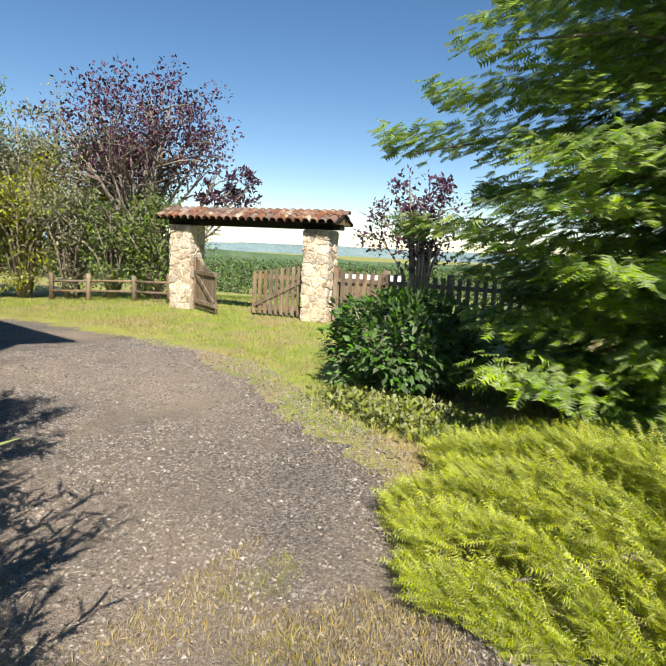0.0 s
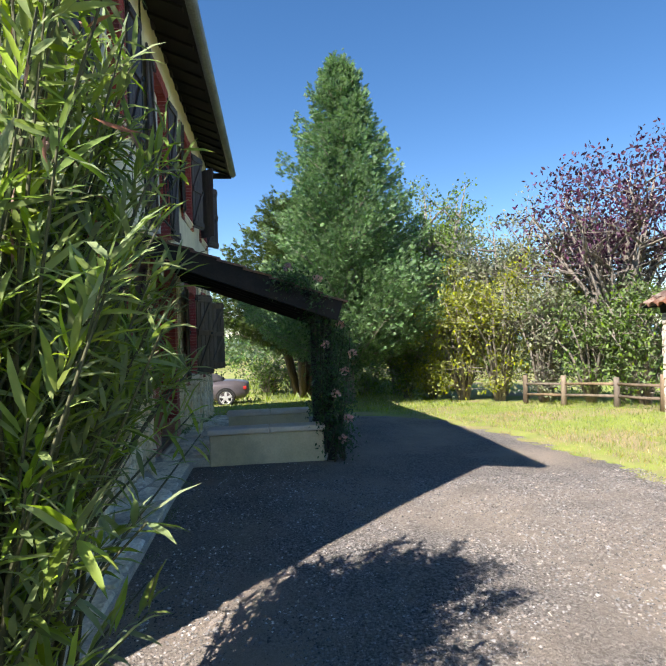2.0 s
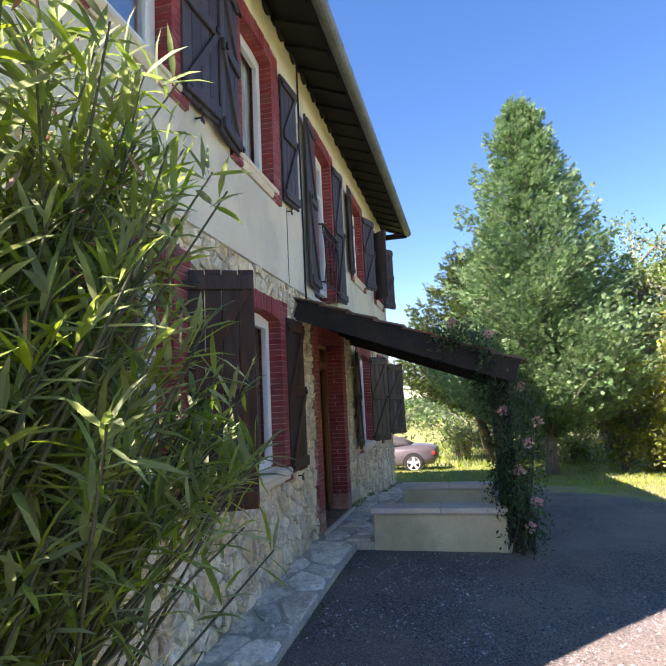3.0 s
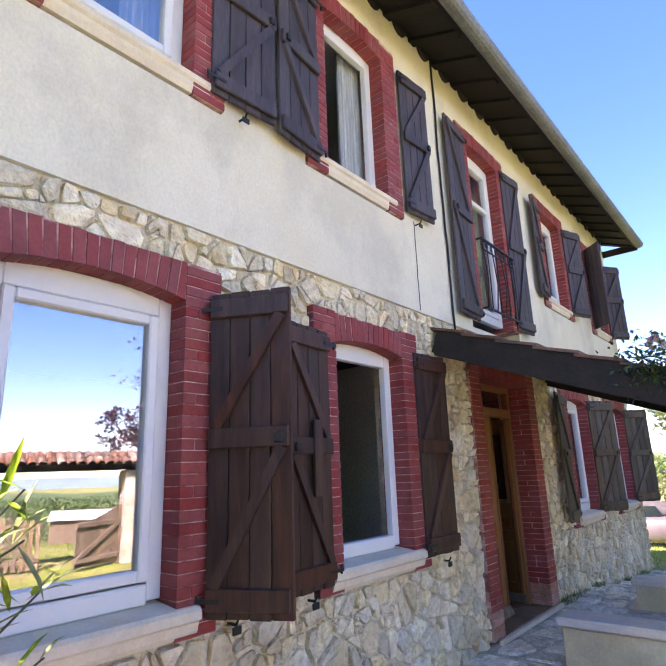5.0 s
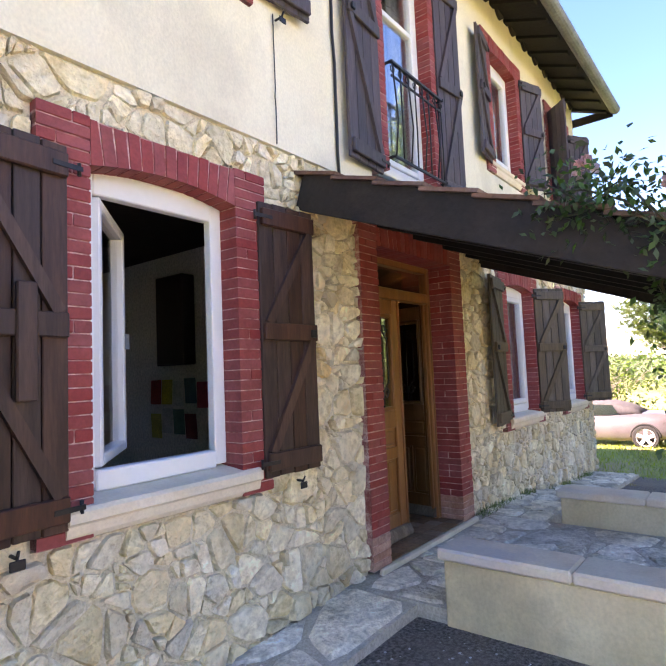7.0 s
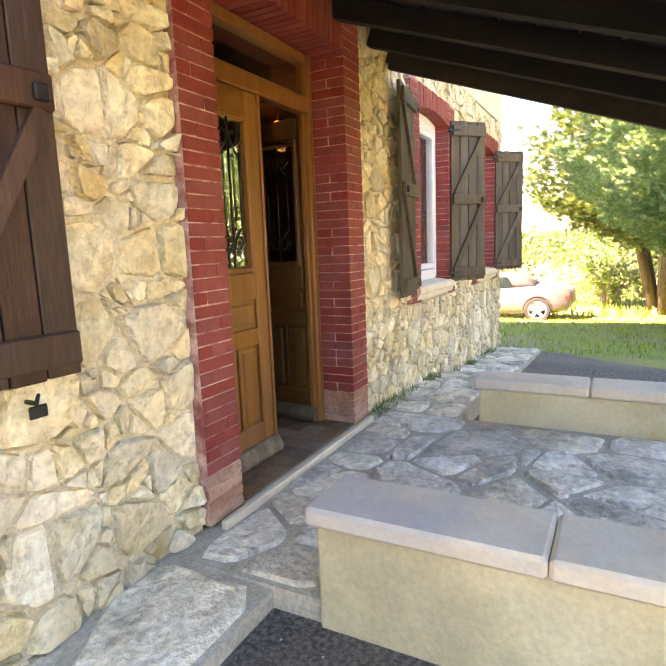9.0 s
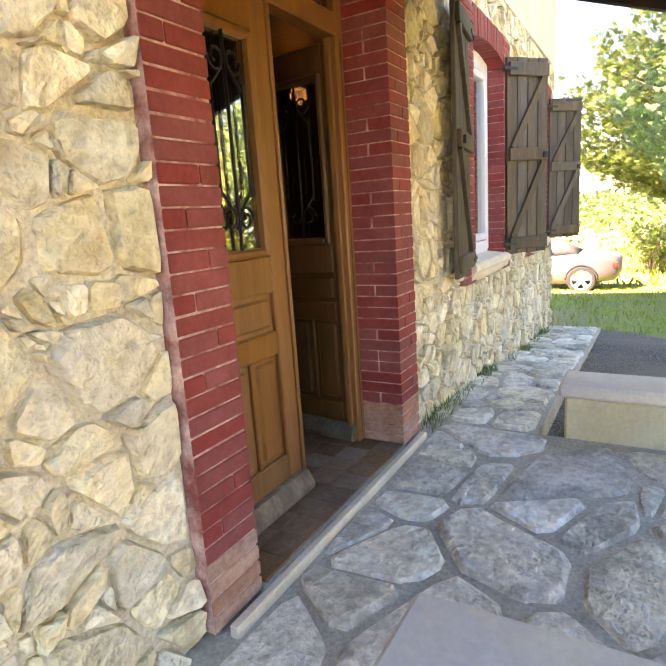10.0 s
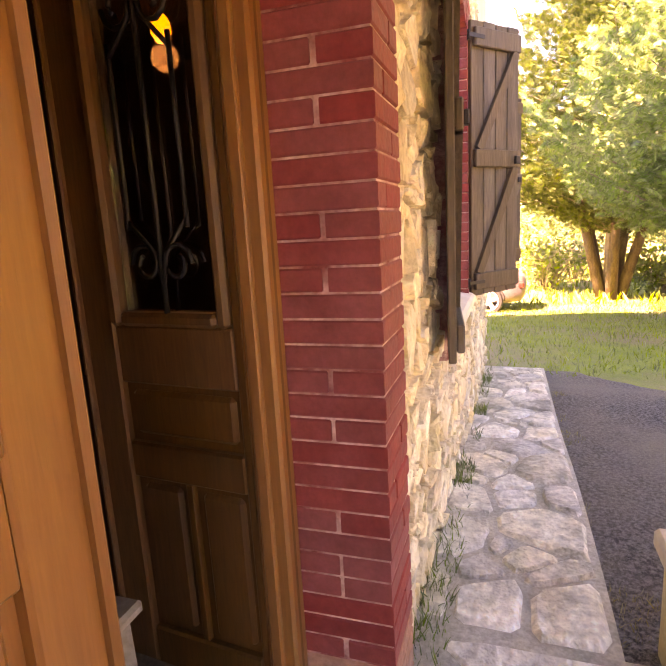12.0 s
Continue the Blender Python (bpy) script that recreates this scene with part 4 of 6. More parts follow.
def path_z(x):
    t = smoothstep(-13.2, -10.6, x) * (1 - smoothstep(-8.6, -7.4, x))
    return (ground_z(x, 0.0) + 0.08) * (1 - t) + (TERRACE - 0.004) * t


def path_edge(x):
    return -0.16 if x > -9 else -0.03


bm = bmesh.new()
xs = [-15.3 + 0.25 * i for i in range(56)]
for a, b in zip(xs, xs[1:]):
    va = [bm.verts.new(p) for p in ((a, -0.72, path_z(a)), (b, -0.72, path_z(b)), (b, path_edge(b), path_z(b) - 0.012), (a, path_edge(a), path_z(a) - 0.012), (a, path_edge(a) + 0.01, -0.9), (b, path_edge(b) + 0.01, -0.9))]
    bm.faces.new(va[:4])
    bm.faces.new((va[3], va[2], va[5], va[4]))
path = part("pavement", bm, GROUT, None)
tagged(path, "crazy-paved flagstone path along the house wall", "path", kind="structure")
terrace = part("terrace", block(-10.6, -8.40, -0.62, 1.55, -0.3, TERRACE - 0.004), GROUT, None)
tagged(terrace, "crazy-paved flagstone terrace under the porch", "terrace", kind="structure")

# ---- gateway and fences ----
GATE = pose(-8.95, 8.98, -0.1, 0, 0, 15)


def to_gate(ob):
    ob.matrix_basis = GATE
    return ob


gate_roof = to_gate(empty("gate_roof", None, "small tiled roof on a dark beam over the gateway", "gate roof"))
bm = block(-2.22, 2.16, -0.13, 0.13, 1.99, 2.12, 0.01)
part("beam", bm, DARKWOOD, gate_roof)
bm = bmesh.new()
for s in (-1, 1):
    vs = [bm.verts.new(p) for p in ((-2.28, 0, 2.33), (2.22, 0, 2.33), (2.22, s * 0.5, 2.12), (-2.28, s * 0.5, 2.12), (-2.28, 0, 2.30), (2.22, 0, 2.30), (2.22, s * 0.5, 2.09), (-2.28, s * 0.5, 2.09))]
    for q in ((0, 1, 2, 3), (7, 6, 5, 4), (2, 6, 7, 3), (0, 3, 7, 4), (1, 5, 6, 2)):
        bm.faces.new([vs[i] for i in q])
part("boarding", bm, DARKWOOD, gate_roof)
bm = bmesh.new()
for x in (-2.24, 2.16):
    vs = [bm.verts.new(p) for p in ((x, -0.42, 2.1), (x, 0.42, 2.1), (x, 0, 2.29), (x + 0.03, -0.42, 2.1), (x + 0.03, 0.42, 2.1), (x + 0.03, 0, 2.29))]
    for q in ((0, 1, 2), (5, 4, 3), (0, 3, 4, 1), (1, 4, 5, 2), (2, 5, 3, 0)):
        bm.faces.new([vs[i] for i in q])
part("gable_board", bm, GREYWOOD, gate_roof)


def canal_tile(length, r):
    seg = 6
    verts, faces = [], []
    for rr in (r, r - 0.014):
        for z in (0, length):
            k = 1.0 if z == 0 else 0.85
            verts += [(rr * k * math.cos(math.pi * i / seg), z, rr * k * math.sin(math.pi * i / seg)) for i in range(seg + 1)]
    n = seg + 1
    for i in range(seg):
        faces += [(i, i + 1, n + i + 1, n + i), (2 * n + i + 1, 2 * n + i, 3 * n + i, 3 * n + i + 1), (i, 2 * n + i, 2 * n + i + 1, i + 1)]
    return mesh("roof_tile", verts, faces, TILE, True)


ct = canal_tile(0.34, 0.095)
jit = random.Random(3)
for s in (-1, 1):
    for k in range(24):
        for r in range(2):
            x = -2.2 + k * 0.187
            y0, z0 = s * (0.56 - r * 0.26), 2.11 + r * 0.115
            m = pose(x + jit.uniform(-0.01, 0.01), y0, z0, 0, 0, 0 if s < 0 else 180) @ pose(0, 0, 0, 23, 0, jit.uniform(-2, 2))
            put("roof_tile", ct, gate_roof, m)
for k in range(14):
    put("ridge_tile", ct, gate_roof, pose(-2.26 + k * 0.325, 0, 2.31, 0, 0, -90) @ pose(0, 0, 0, 2, jit.uniform(-3, 3), 0))

PILLARS = []
for x, hgt in ((-1.78, 1.985), (1.68, 1.985)):
    p = to_gate(empty("gate_pillar", None, "square pale rubble-stone gate pillar", "pillar", "gate pillars"))
    part("core", block(x - 0.28, x + 0.28, -0.28, 0.28, -0.3, hgt, 0.02), MORTAR, p)
    PILLARS.append((p, x, hgt))


def gate_leaf(hinge_x, hinge_y, turn, w, n, hand, solid):
    g = empty("wooden_gate", GATE @ pose(hinge_x, hinge_y, 0, 0, 0, turn), "weathered wooden gate leaf standing open", "gate", "gate leaves")
    for i in range(n):
        f = (i + 0.5) / n
        h = (1.28 - 0.33 * math.sin(f * math.pi / 2)) if solid else (1.22 - 0.22 * f)
        pw = w / n * (0.97 if solid else 0.62)
        x = hand * w * f
        part("pale", block(x - pw / 2, x + pw / 2, -0.012, 0.012, 0.07, h, 0.004), GREYWOOD, g)
    for z in (0.18, 0.86):
        part("rail", block(min(0, hand * w), max(0, hand * w), 0.013, 0.05, z, z + 0.1, 0.005), GREYWOOD, g)
        if solid:
            part("rail", block(min(0, hand * w), max(0, hand * w), -0.05, -0.013, z, z + 0.09, 0.005), GREYWOOD, g)
    for y in (0.03, -0.03):
        bm = bmesh.new()
        bar(bm, (hand * 0.05, y, 0.9), (hand * (w - 0.06), y, 0.26), 0.09, 0.03, (0, 1, 0))
        part("brace", bm, GREYWOOD, g)
    part("hanging_stile", block(-0.05, 0.05, -0.04, 0.04, 0.04, 1.25, 0.006), GREYWOOD, g)


gate_leaf(-1.46, -0.12, -33, 1.22, 9, 1, True)
gate_leaf(1.37, 0.05, 8, 1.3, 10, -1, False)

fence = to_gate(empty("picket_fence", None, "dark weathered picket fence beyond the gate pillar", "fence"))
for i in range(26):
    x = 2.06 + i * 0.165
    part("picket", block(x - 0.045, x + 0.045, -0.012, 0.012, 0.06, 1.12 + 0.03 * jit.random(), 0.004), GREYWOOD, fence)
for z in (0.25, 0.9):
    part("fence_rail", block(2.0, 6.3, 0.013, 0.06, z, z + 0.09, 0.005), GREYWOOD, fence)
for x in (2.04, 3.15, 4.5, 6.1):
    part("fence_post", block(x - 0.07, x + 0.07, 0.06, 0.19, -0.1, 1.2, 0.008), GREYWOOD, fence)

paddock = empty("paddock_fence", None, "low grey weathered rail fence under the hedge", "fence")
posts = [(-11.6, 8.7), (-12.75, 8.45), (-14.0, 7.9), (-15.2, 7.5)]
for x, y in posts:
    bm = bmesh.new()
    tube(bm, [(x, y, ground_z(x, y) - 0.1), (x + 0.02, y, 0.35), (x + 0.01, y, 0.72 + jit.uniform(-0.05, 0.05) + ground_z(x, y))], [0.075, 0.07, 0.06], 7)
    part("fence_post", bm, GREYWOOD, paddock)
for (a, b), (c, d) in zip(posts, posts[1:]):
    for z in (0.25, 0.52):
        bm = bmesh.new()
        tube(bm, [(a, b, ground_z(a, b) + z), ((a + c) / 2, (b + d) / 2 - 0.02, ground_z(a, b) + z - 0.03), (c, d, ground_z(c, d) + z)], [0.04, 0.035, 0.04], 6)
        part("fence_rail", bm, GREYWOOD, paddock)

# pale shed roof beyond the fence
shed = empty("field_shed", pose(-25.6, 40.0, ground_z(-25, 40), 0, 0, 28), "low field shed with a white sheet roof", "shed")
part("wall", block(-2.6, 2.6, -1.4, 1.4, 0, 1.95), GREYWOOD, shed)
bm = bmesh.new()
vs = [bm.verts.new(p) for p in ((-2.8, -1.7, 1.95), (2.8, -1.7, 2.05), (2.8, 1.7, 2.55), (-2.8, 1.7, 2.45), (-2.8, -1.7, 2.0), (2.8, -1.7, 2.1), (2.8, 1.7, 2.6), (-2.8, 1.7, 2.5))]
for q in ((3, 2, 1, 0), (4, 5, 6, 7), (0, 1, 5, 4), (1, 2, 6, 5), (2, 3, 7, 6), (3, 0, 4, 7)):
    bm.faces.new([vs[i] for i in q])
part("roof", bm, WHITE, shed, "white sheet roof")

# ---- parked roadster ----
car = empty("parked_car", pose(-22.6, -2.15, ground_z(-22.6, -1.5)), "silver open-top sports car with a dark folding roof, parked on grass", "car")
PAINT = surf("silver_paint", (0.115, 0.10, 0.106), (0.14, 0.122, 0.13), 2, 0.35, 0.0, metal=0.35)
RUBBER = surf("tyre_rubber", (0.015, 0.015, 0.016), (0.025, 0.025, 0.025), 5, 0.8, 0.1)
CLOTH = surf("dark_hood_cloth", (0.05, 0.047, 0.05), (0.075, 0.07, 0.075), 6, 0.9, 0.2)
ALLOY = surf("alloy", (0.62, 0.62, 0.63), (0.7, 0.7, 0.7), 5, 0.3, 0.0, metal=0.5)
CARGLASS = glass("car_glass", 0.25, (0.5, 0.6, 0.58))
LAMPRED = surf("red_lens", (0.35, 0.02, 0.02), (0.45, 0.04, 0.03), 5, 0.3, 0.0)


def loft(bm, sections, close=True):
    rings = [[bm.verts.new(v) for v in s] for s in sections]
    for r, s in zip(rings, rings[1:]):
        for k in range(len(r) - (0 if close else 1)):
            f = bm.faces.new((r[k], r[(k + 1) % len(r)], s[(k + 1) % len(r)], s[k]))
            f.smooth = True
    bm.faces.new(rings[0])
    bm.faces.new(rings[-1][::-1])
    bmesh.ops.recalc_face_normals(bm, faces=bm.faces)
    return bm


# y: tail at +2.05, nose at -2.05; half width, sill, belt height, deck height
stations = [(2.06, 0.62, 0.42, 0.66, 0.78), (1.95, 0.80, 0.30, 0.70, 0.86), (1.5, 0.88, 0.24, 0.74, 0.93), (1.0, 0.89, 0.22, 0.74, 0.93), (0.4, 0.87, 0.2, 0.73, 0.88), (-0.4, 0.86, 0.2, 0.72, 0.86), (-0.9, 0.87, 0.21, 0.72, 0.85), (-1.5, 0.88, 0.24, 0.68, 0.77), (-1.9, 0.80, 0.28, 0.58, 0.64), (-2.06, 0.6, 0.36, 0.5, 0.54)]
secs = [[(-w * 0.9, y, s), (-w, y, s + 0.1), (-w, y, (s + b) / 2), (-w * 0.98, y, b), (-w * 0.86, y, d - 0.03), (-w * 0.5, y, d), (w * 0.5, y, d), (w * 0.86, y, d - 0.03), (w * 0.98, y, b), (w, y, (s + b) / 2), (w, y, s + 0.1), (w * 0.9, y, s)] for y, w, s, b, d in stations]
body = part("body", loft(bmesh.new(), secs), PAINT, car)
top = [(1.15, 0.60, 0.9, 0.94), (0.85, 0.64, 0.88, 1.13), (0.35, 0.63, 0.86, 1.25), (-0.15, 0.60, 0.85, 1.24), (-0.35, 0.58, 0.85, 1.18)]
part("folding_roof", loft(bmesh.new(), [[(-w, y, b), (-w * 0.93, y, b + (h - b) * 0.75), (-w * 0.6, y, h), (w * 0.6, y, h), (w * 0.93, y, b + (h - b) * 0.75), (w, y, b)] for y, w, b, h in top]), CLOTH, car, "dark cloth folding roof")
for s in (-1, 1):
    bm = bmesh.new()
    vs = [bm.verts.new(p) for p in ((s * 0.645, 0.62, 0.87), (s * 0.645, -0.75, 0.85), (s * 0.60, -0.3, 1.17), (s * 0.61, 0.45, 1.16), (s * 0.635, 0.62, 0.87), (s * 0.635, -0.75, 0.85), (s * 0.59, -0.3, 1.17), (s * 0.60, 0.45, 1.16))]
    for q in ((0, 1, 2, 3), (7, 6, 5, 4), (0, 4, 5, 1), (1, 5, 6, 2), (2, 6, 7, 3), (3, 7, 4, 0)):
        bm.faces.new([vs[i] for i in q])
    part("side_window", bm, CARGLASS, car)
bm = bmesh.new()
vs = [bm.verts.new(p) for p in ((-0.62, -0.85, 0.86), (0.62, -0.85, 0.86), (0.56, -0.34, 1.2), (-0.56, -0.34, 1.2), (-0.62, -0.83, 0.85), (0.62, -0.83, 0.85), (0.56, -0.32, 1.19), (-0.56, -0.32, 1.19))]
for q in ((0, 1, 2, 3), (7, 6, 5, 4), (0, 4, 5, 1), (1, 5, 6, 2), (2, 6, 7, 3), (3, 7, 4, 0)):
    bm.faces.new([vs[i] for i in q])
part("windscreen", bm, CARGLASS, car)
part("rear_light", block(0.70, 0.83, 1.90, 2.02, 0.6, 0.72, 0.02), LAMPRED, car)
part("rear_light", block(-0.83, -0.70, 1.90, 2.02, 0.6, 0.72, 0.02), LAMPRED, car)
for y in (1.25, -1.28):
    for s in (-1, 1):
        wheel = put("wheel", None, car, pose(s * 0.80, y, 0.32, 0, 0, 0 if s > 0 else 180))
        bm = bmesh.new()
        ring = []
        for a in range(24):
            t = math.tau * a / 24
            ring.append([(px, pr * math.cos(t), pr * math.sin(t)) for px, pr in ((-0.11, 0.23), (-0.11, 0.3), (-0.08, 0.32), (0.08, 0.32), (0.105, 0.3), (0.105, 0.235))])
        vv = [[bm.verts.new(p) for p in r] for r in ring]
        for a in range(24):
            for k in range(6):
                f = bm.faces.new((vv[a][k], vv[(a + 1) % 24][k], vv[(a + 1) % 24][(k + 1) % 6], vv[a][(k + 1) % 6]))
        bmesh.ops.recalc_face_normals(bm, faces=bm.faces)
        part("tyre", bm, RUBBER, wheel)
        bm = bmesh.new()
        for k in range(5):
            t = math.tau * k / 5 + 0.3
            bar(bm, (0.085, 0.03 * math.cos(t), 0.03 * math.sin(t)), (0.075, 0.225 * math.cos(t), 0.225 * math.sin(t)), 0.085, 0.03, (1, 0, 0))
        tube(bm, [(0.05, 0, 0), (0.1, 0, 0)], [0.05, 0.04], 12)
        tube(bm, [(0.08, 0.226 * math.cos(math.tau * k / 24), 0.226 * math.sin(math.tau * k / 24)) for k in range(25)], [0.016] * 25, 6)
        part("rim", bm, ALLOY, wheel)
        bm = bmesh.new()
        tube(bm, [(-0.05, 0, 0), (0.03, 0, 0)], [0.215, 0.215], 20)
        part("brake_disc", bm, RUBBER, wheel)
        arch = bmesh.new()
        pts = [(0.075, 0.35 * math.cos(t), 0.35 * math.sin(t)) for t in (math.pi * k / 16 for k in range(17))]
        tube(arch, pts, [0.025] * 17, 6)
        part("wheel_arch", arch, RUBBER, wheel)

# ---- plants ----
rg = np.random.default_rng(7)


def unit(v):
    return v / np.maximum(np.linalg.norm(v, axis=1, keepdims=True), 1e-9)


def foliage(name, P, D, N, S, shape, mat):
    """Many small leaves in one mesh: each has a place, a direction, an upper side and a size."""
    tv, tf = shape
    tv = np.array(tv, float)
    D = unit(D)
    A = unit(np.cross(N, D) + 1e-6)
    U = np.cross(D, A)
    k = len(tv)
    V = (P[:, None, :] + S[:, None, None] * (tv[None, :, 0, None] * D[:, None, :] + tv[None, :, 1, None] * A[:, None, :] + tv[None, :, 2, None] * U[:, None, :])).reshape(-1, 3)
    F = (np.array(tf)[None] + k * np.arange(len(P))[:, None, None]).reshape(-1, 3)
    me = bpy.data.meshes.new(name)
    me.vertices.add(len(V))
    me.vertices.foreach_set("co", V.ravel())
    me.loops.add(F.size)
    me.loops.foreach_set("vertex_index", F.ravel())
    me.polygons.add(len(F))
    me.polygons.foreach_set("loop_start", np.arange(0, F.size, 3))
    me.update(calc_edges=True)
    me.materials.append(mat)
    return me


def spray_shape(pairs, reach, width, lift=0.06):
    """A flat twig with side fingers."""
    v, f = [(0, 0.012, 0), (0, -0.012, 0), (1, 0, lift)], [(0, 1, 2)]
    for i in range(pairs):
        t = 0.08 + 0.8 * i / pairs
        r = reach * (1 - 0.55 * t)
        for s in (-1, 1):
            b = len(v)
            v += [(t, 0, lift * t), (t + width, 0, lift * t), (t + 0.4 * r + width * 0.5, s * r, lift * t - 0.03)]
            f.append((b, b + 1, b + 2) if s < 0 else (b, b + 2, b + 1))
    return v, f


SPRAY = spray_shape(5, 0.46, 0.16)
FEATHER = spray_shape(8, 0.2, 0.035, 0.16)
TUFT = spray_shape(4, 0.5, 0.2, 0.1)
OVAL = ([(0, 0, 0), (0.45, 0.26, 0.05), (1, 0, -0.04), (0.45, -0.26, 0.05), (0.45, 0, 0)], [(0, 4, 1), (1, 4, 2), (0, 3, 4), (4, 3, 2)])
LANCE = ([(0, 0, 0), (0.3, 0.062, 0.02), (0.7, 0.05, 0.0), (1, 0, -0.1), (0.7, -0.05, 0.0), (0.3, -0.062, 0.02), (0.3, 0, 0), (0.7, 0, -0.025)], [(0, 6, 1), (1, 6, 7), (1, 7, 2), (2, 7, 3), (0, 5, 6), (6, 5, 4), (6, 4, 7), (7, 4, 3)])
BLADE = ([(0, 0.03, 0), (0, -0.03, 0), (0.55, 0.02, 0.03), (0.55, -0.02, 0.03), (1, 0, 0.16)], [(0, 1, 2), (2, 1, 3), (2, 3, 4)])


def ball(n, r=1.0):
    v = unit(rg.normal(size=(n, 3)))
    return v * (r * rg.random((n, 1)) ** (1 / 3))


def put_plant(name, label, category, group=""):
    return empty(name, None, label, category, group)


def conifer(base, height, spread, branches, per, size, shape, mat, label, low=0.3, power=0.85, droop=0.25, up=0.0, wild=0.25, skirt=1.0, tilt=0.0):
    """Whorled boughs on a straight trunk, each bough a flat layer of sprays."""
    t = put_plant("conifer_tree", label, "tree")
    bm = bmesh.new()
    bx, by, bz = base
    tube(bm, [(bx, by, bz - 0.2), (bx + 0.05, by, bz + height * 0.4), (bx, by, bz + height * 0.97)], [0.2, 0.12, 0.02], 9)
    P, D, N, S = [], [], [], []
    for i in range(branches):
        f = (i + rg.random()) / branches
        z = bz + low + (height - low) * f ** 1.4
        rad = spread * (1 - (z - bz) / height) ** power * rg.uniform(0.62, 1.1) + 0.12
        rad *= 1 + 0.17 * noise.noise((math.cos(i * 2.399) * 1.3, math.sin(i * 2.399) * 1.3, z * 0.9 + bx))
        az = i * 2.399 + rg.uniform(-0.3, 0.3)
        out = np.array([math.cos(az), math.sin(az), 0])
        if out[0] < -0.1 and z - bz < 1.35:
            rad *= 0.5 + 0.5 * skirt
        if out[1] < -0.25 and skirt < 1 and z - bz < 1.3:
            rad *= 0.85
        side = np.array([-out[1], out[0], 0])
        m = max(4, int(per * (0.25 + rad / spread)))
        u = np.sort(rg.random(m) ** 0.65)
        arch = up * u - droop * u * u + 0.10 * u ** 4
        spine = np.array([bx, by, z]) + out * (u * rad)[:, None] + np.array([0, 0, 1]) * (arch * rad)[:, None]
        w = rg.uniform(-1, 1, m) * 0.34 * rad * (0.25 + 0.9 * u * (1.25 - u))
        pts = spine + side * w[:, None] + np.array([0, 0, 1]) * (rg.normal(0, 0.03 + wild * 0.12, m) - 0.12 * np.abs(w))[:, None]
        d = out * 1.0 + side * np.clip(w / (0.22 * rad + 1e-6), -1.1, 1.1)[:, None] + np.array([0, 0, 1]) * (rg.normal(-0.05 + 0.9 * up - tilt, 0.16 + wild * 0.5, m))[:, None]
        P.append(pts)
        D.append(d)
        N.append(np.tile([0, 0, 1.0], (m, 1)) + rg.normal(0, wild, (m, 3)))
        S.append(size * rg.uniform(0.65, 1.25, m))
        if i % 2 == 0:
            tube(bm, [(bx, by, z - 0.03), tuple(np.array([bx, by, z]) + out * rad * 0.5 + np.array([0, 0, 1]) * (up * 0.5 - droop * 0.25) * rad), tuple(np.array([bx, by, z]) + out * rad * 0.92 + np.array([0, 0, 1]) * (up * 0.92 - droop * 0.8) * rad)], [0.035, 0.02, 0.006], 5)
    part("trunk", bm, BARK, t, "grey trunk and boughs")
    o = put("crown", foliage("crown", np.concatenate(P), np.concatenate(D), np.concatenate(N), np.concatenate(S), shape, mat), t)
    return t


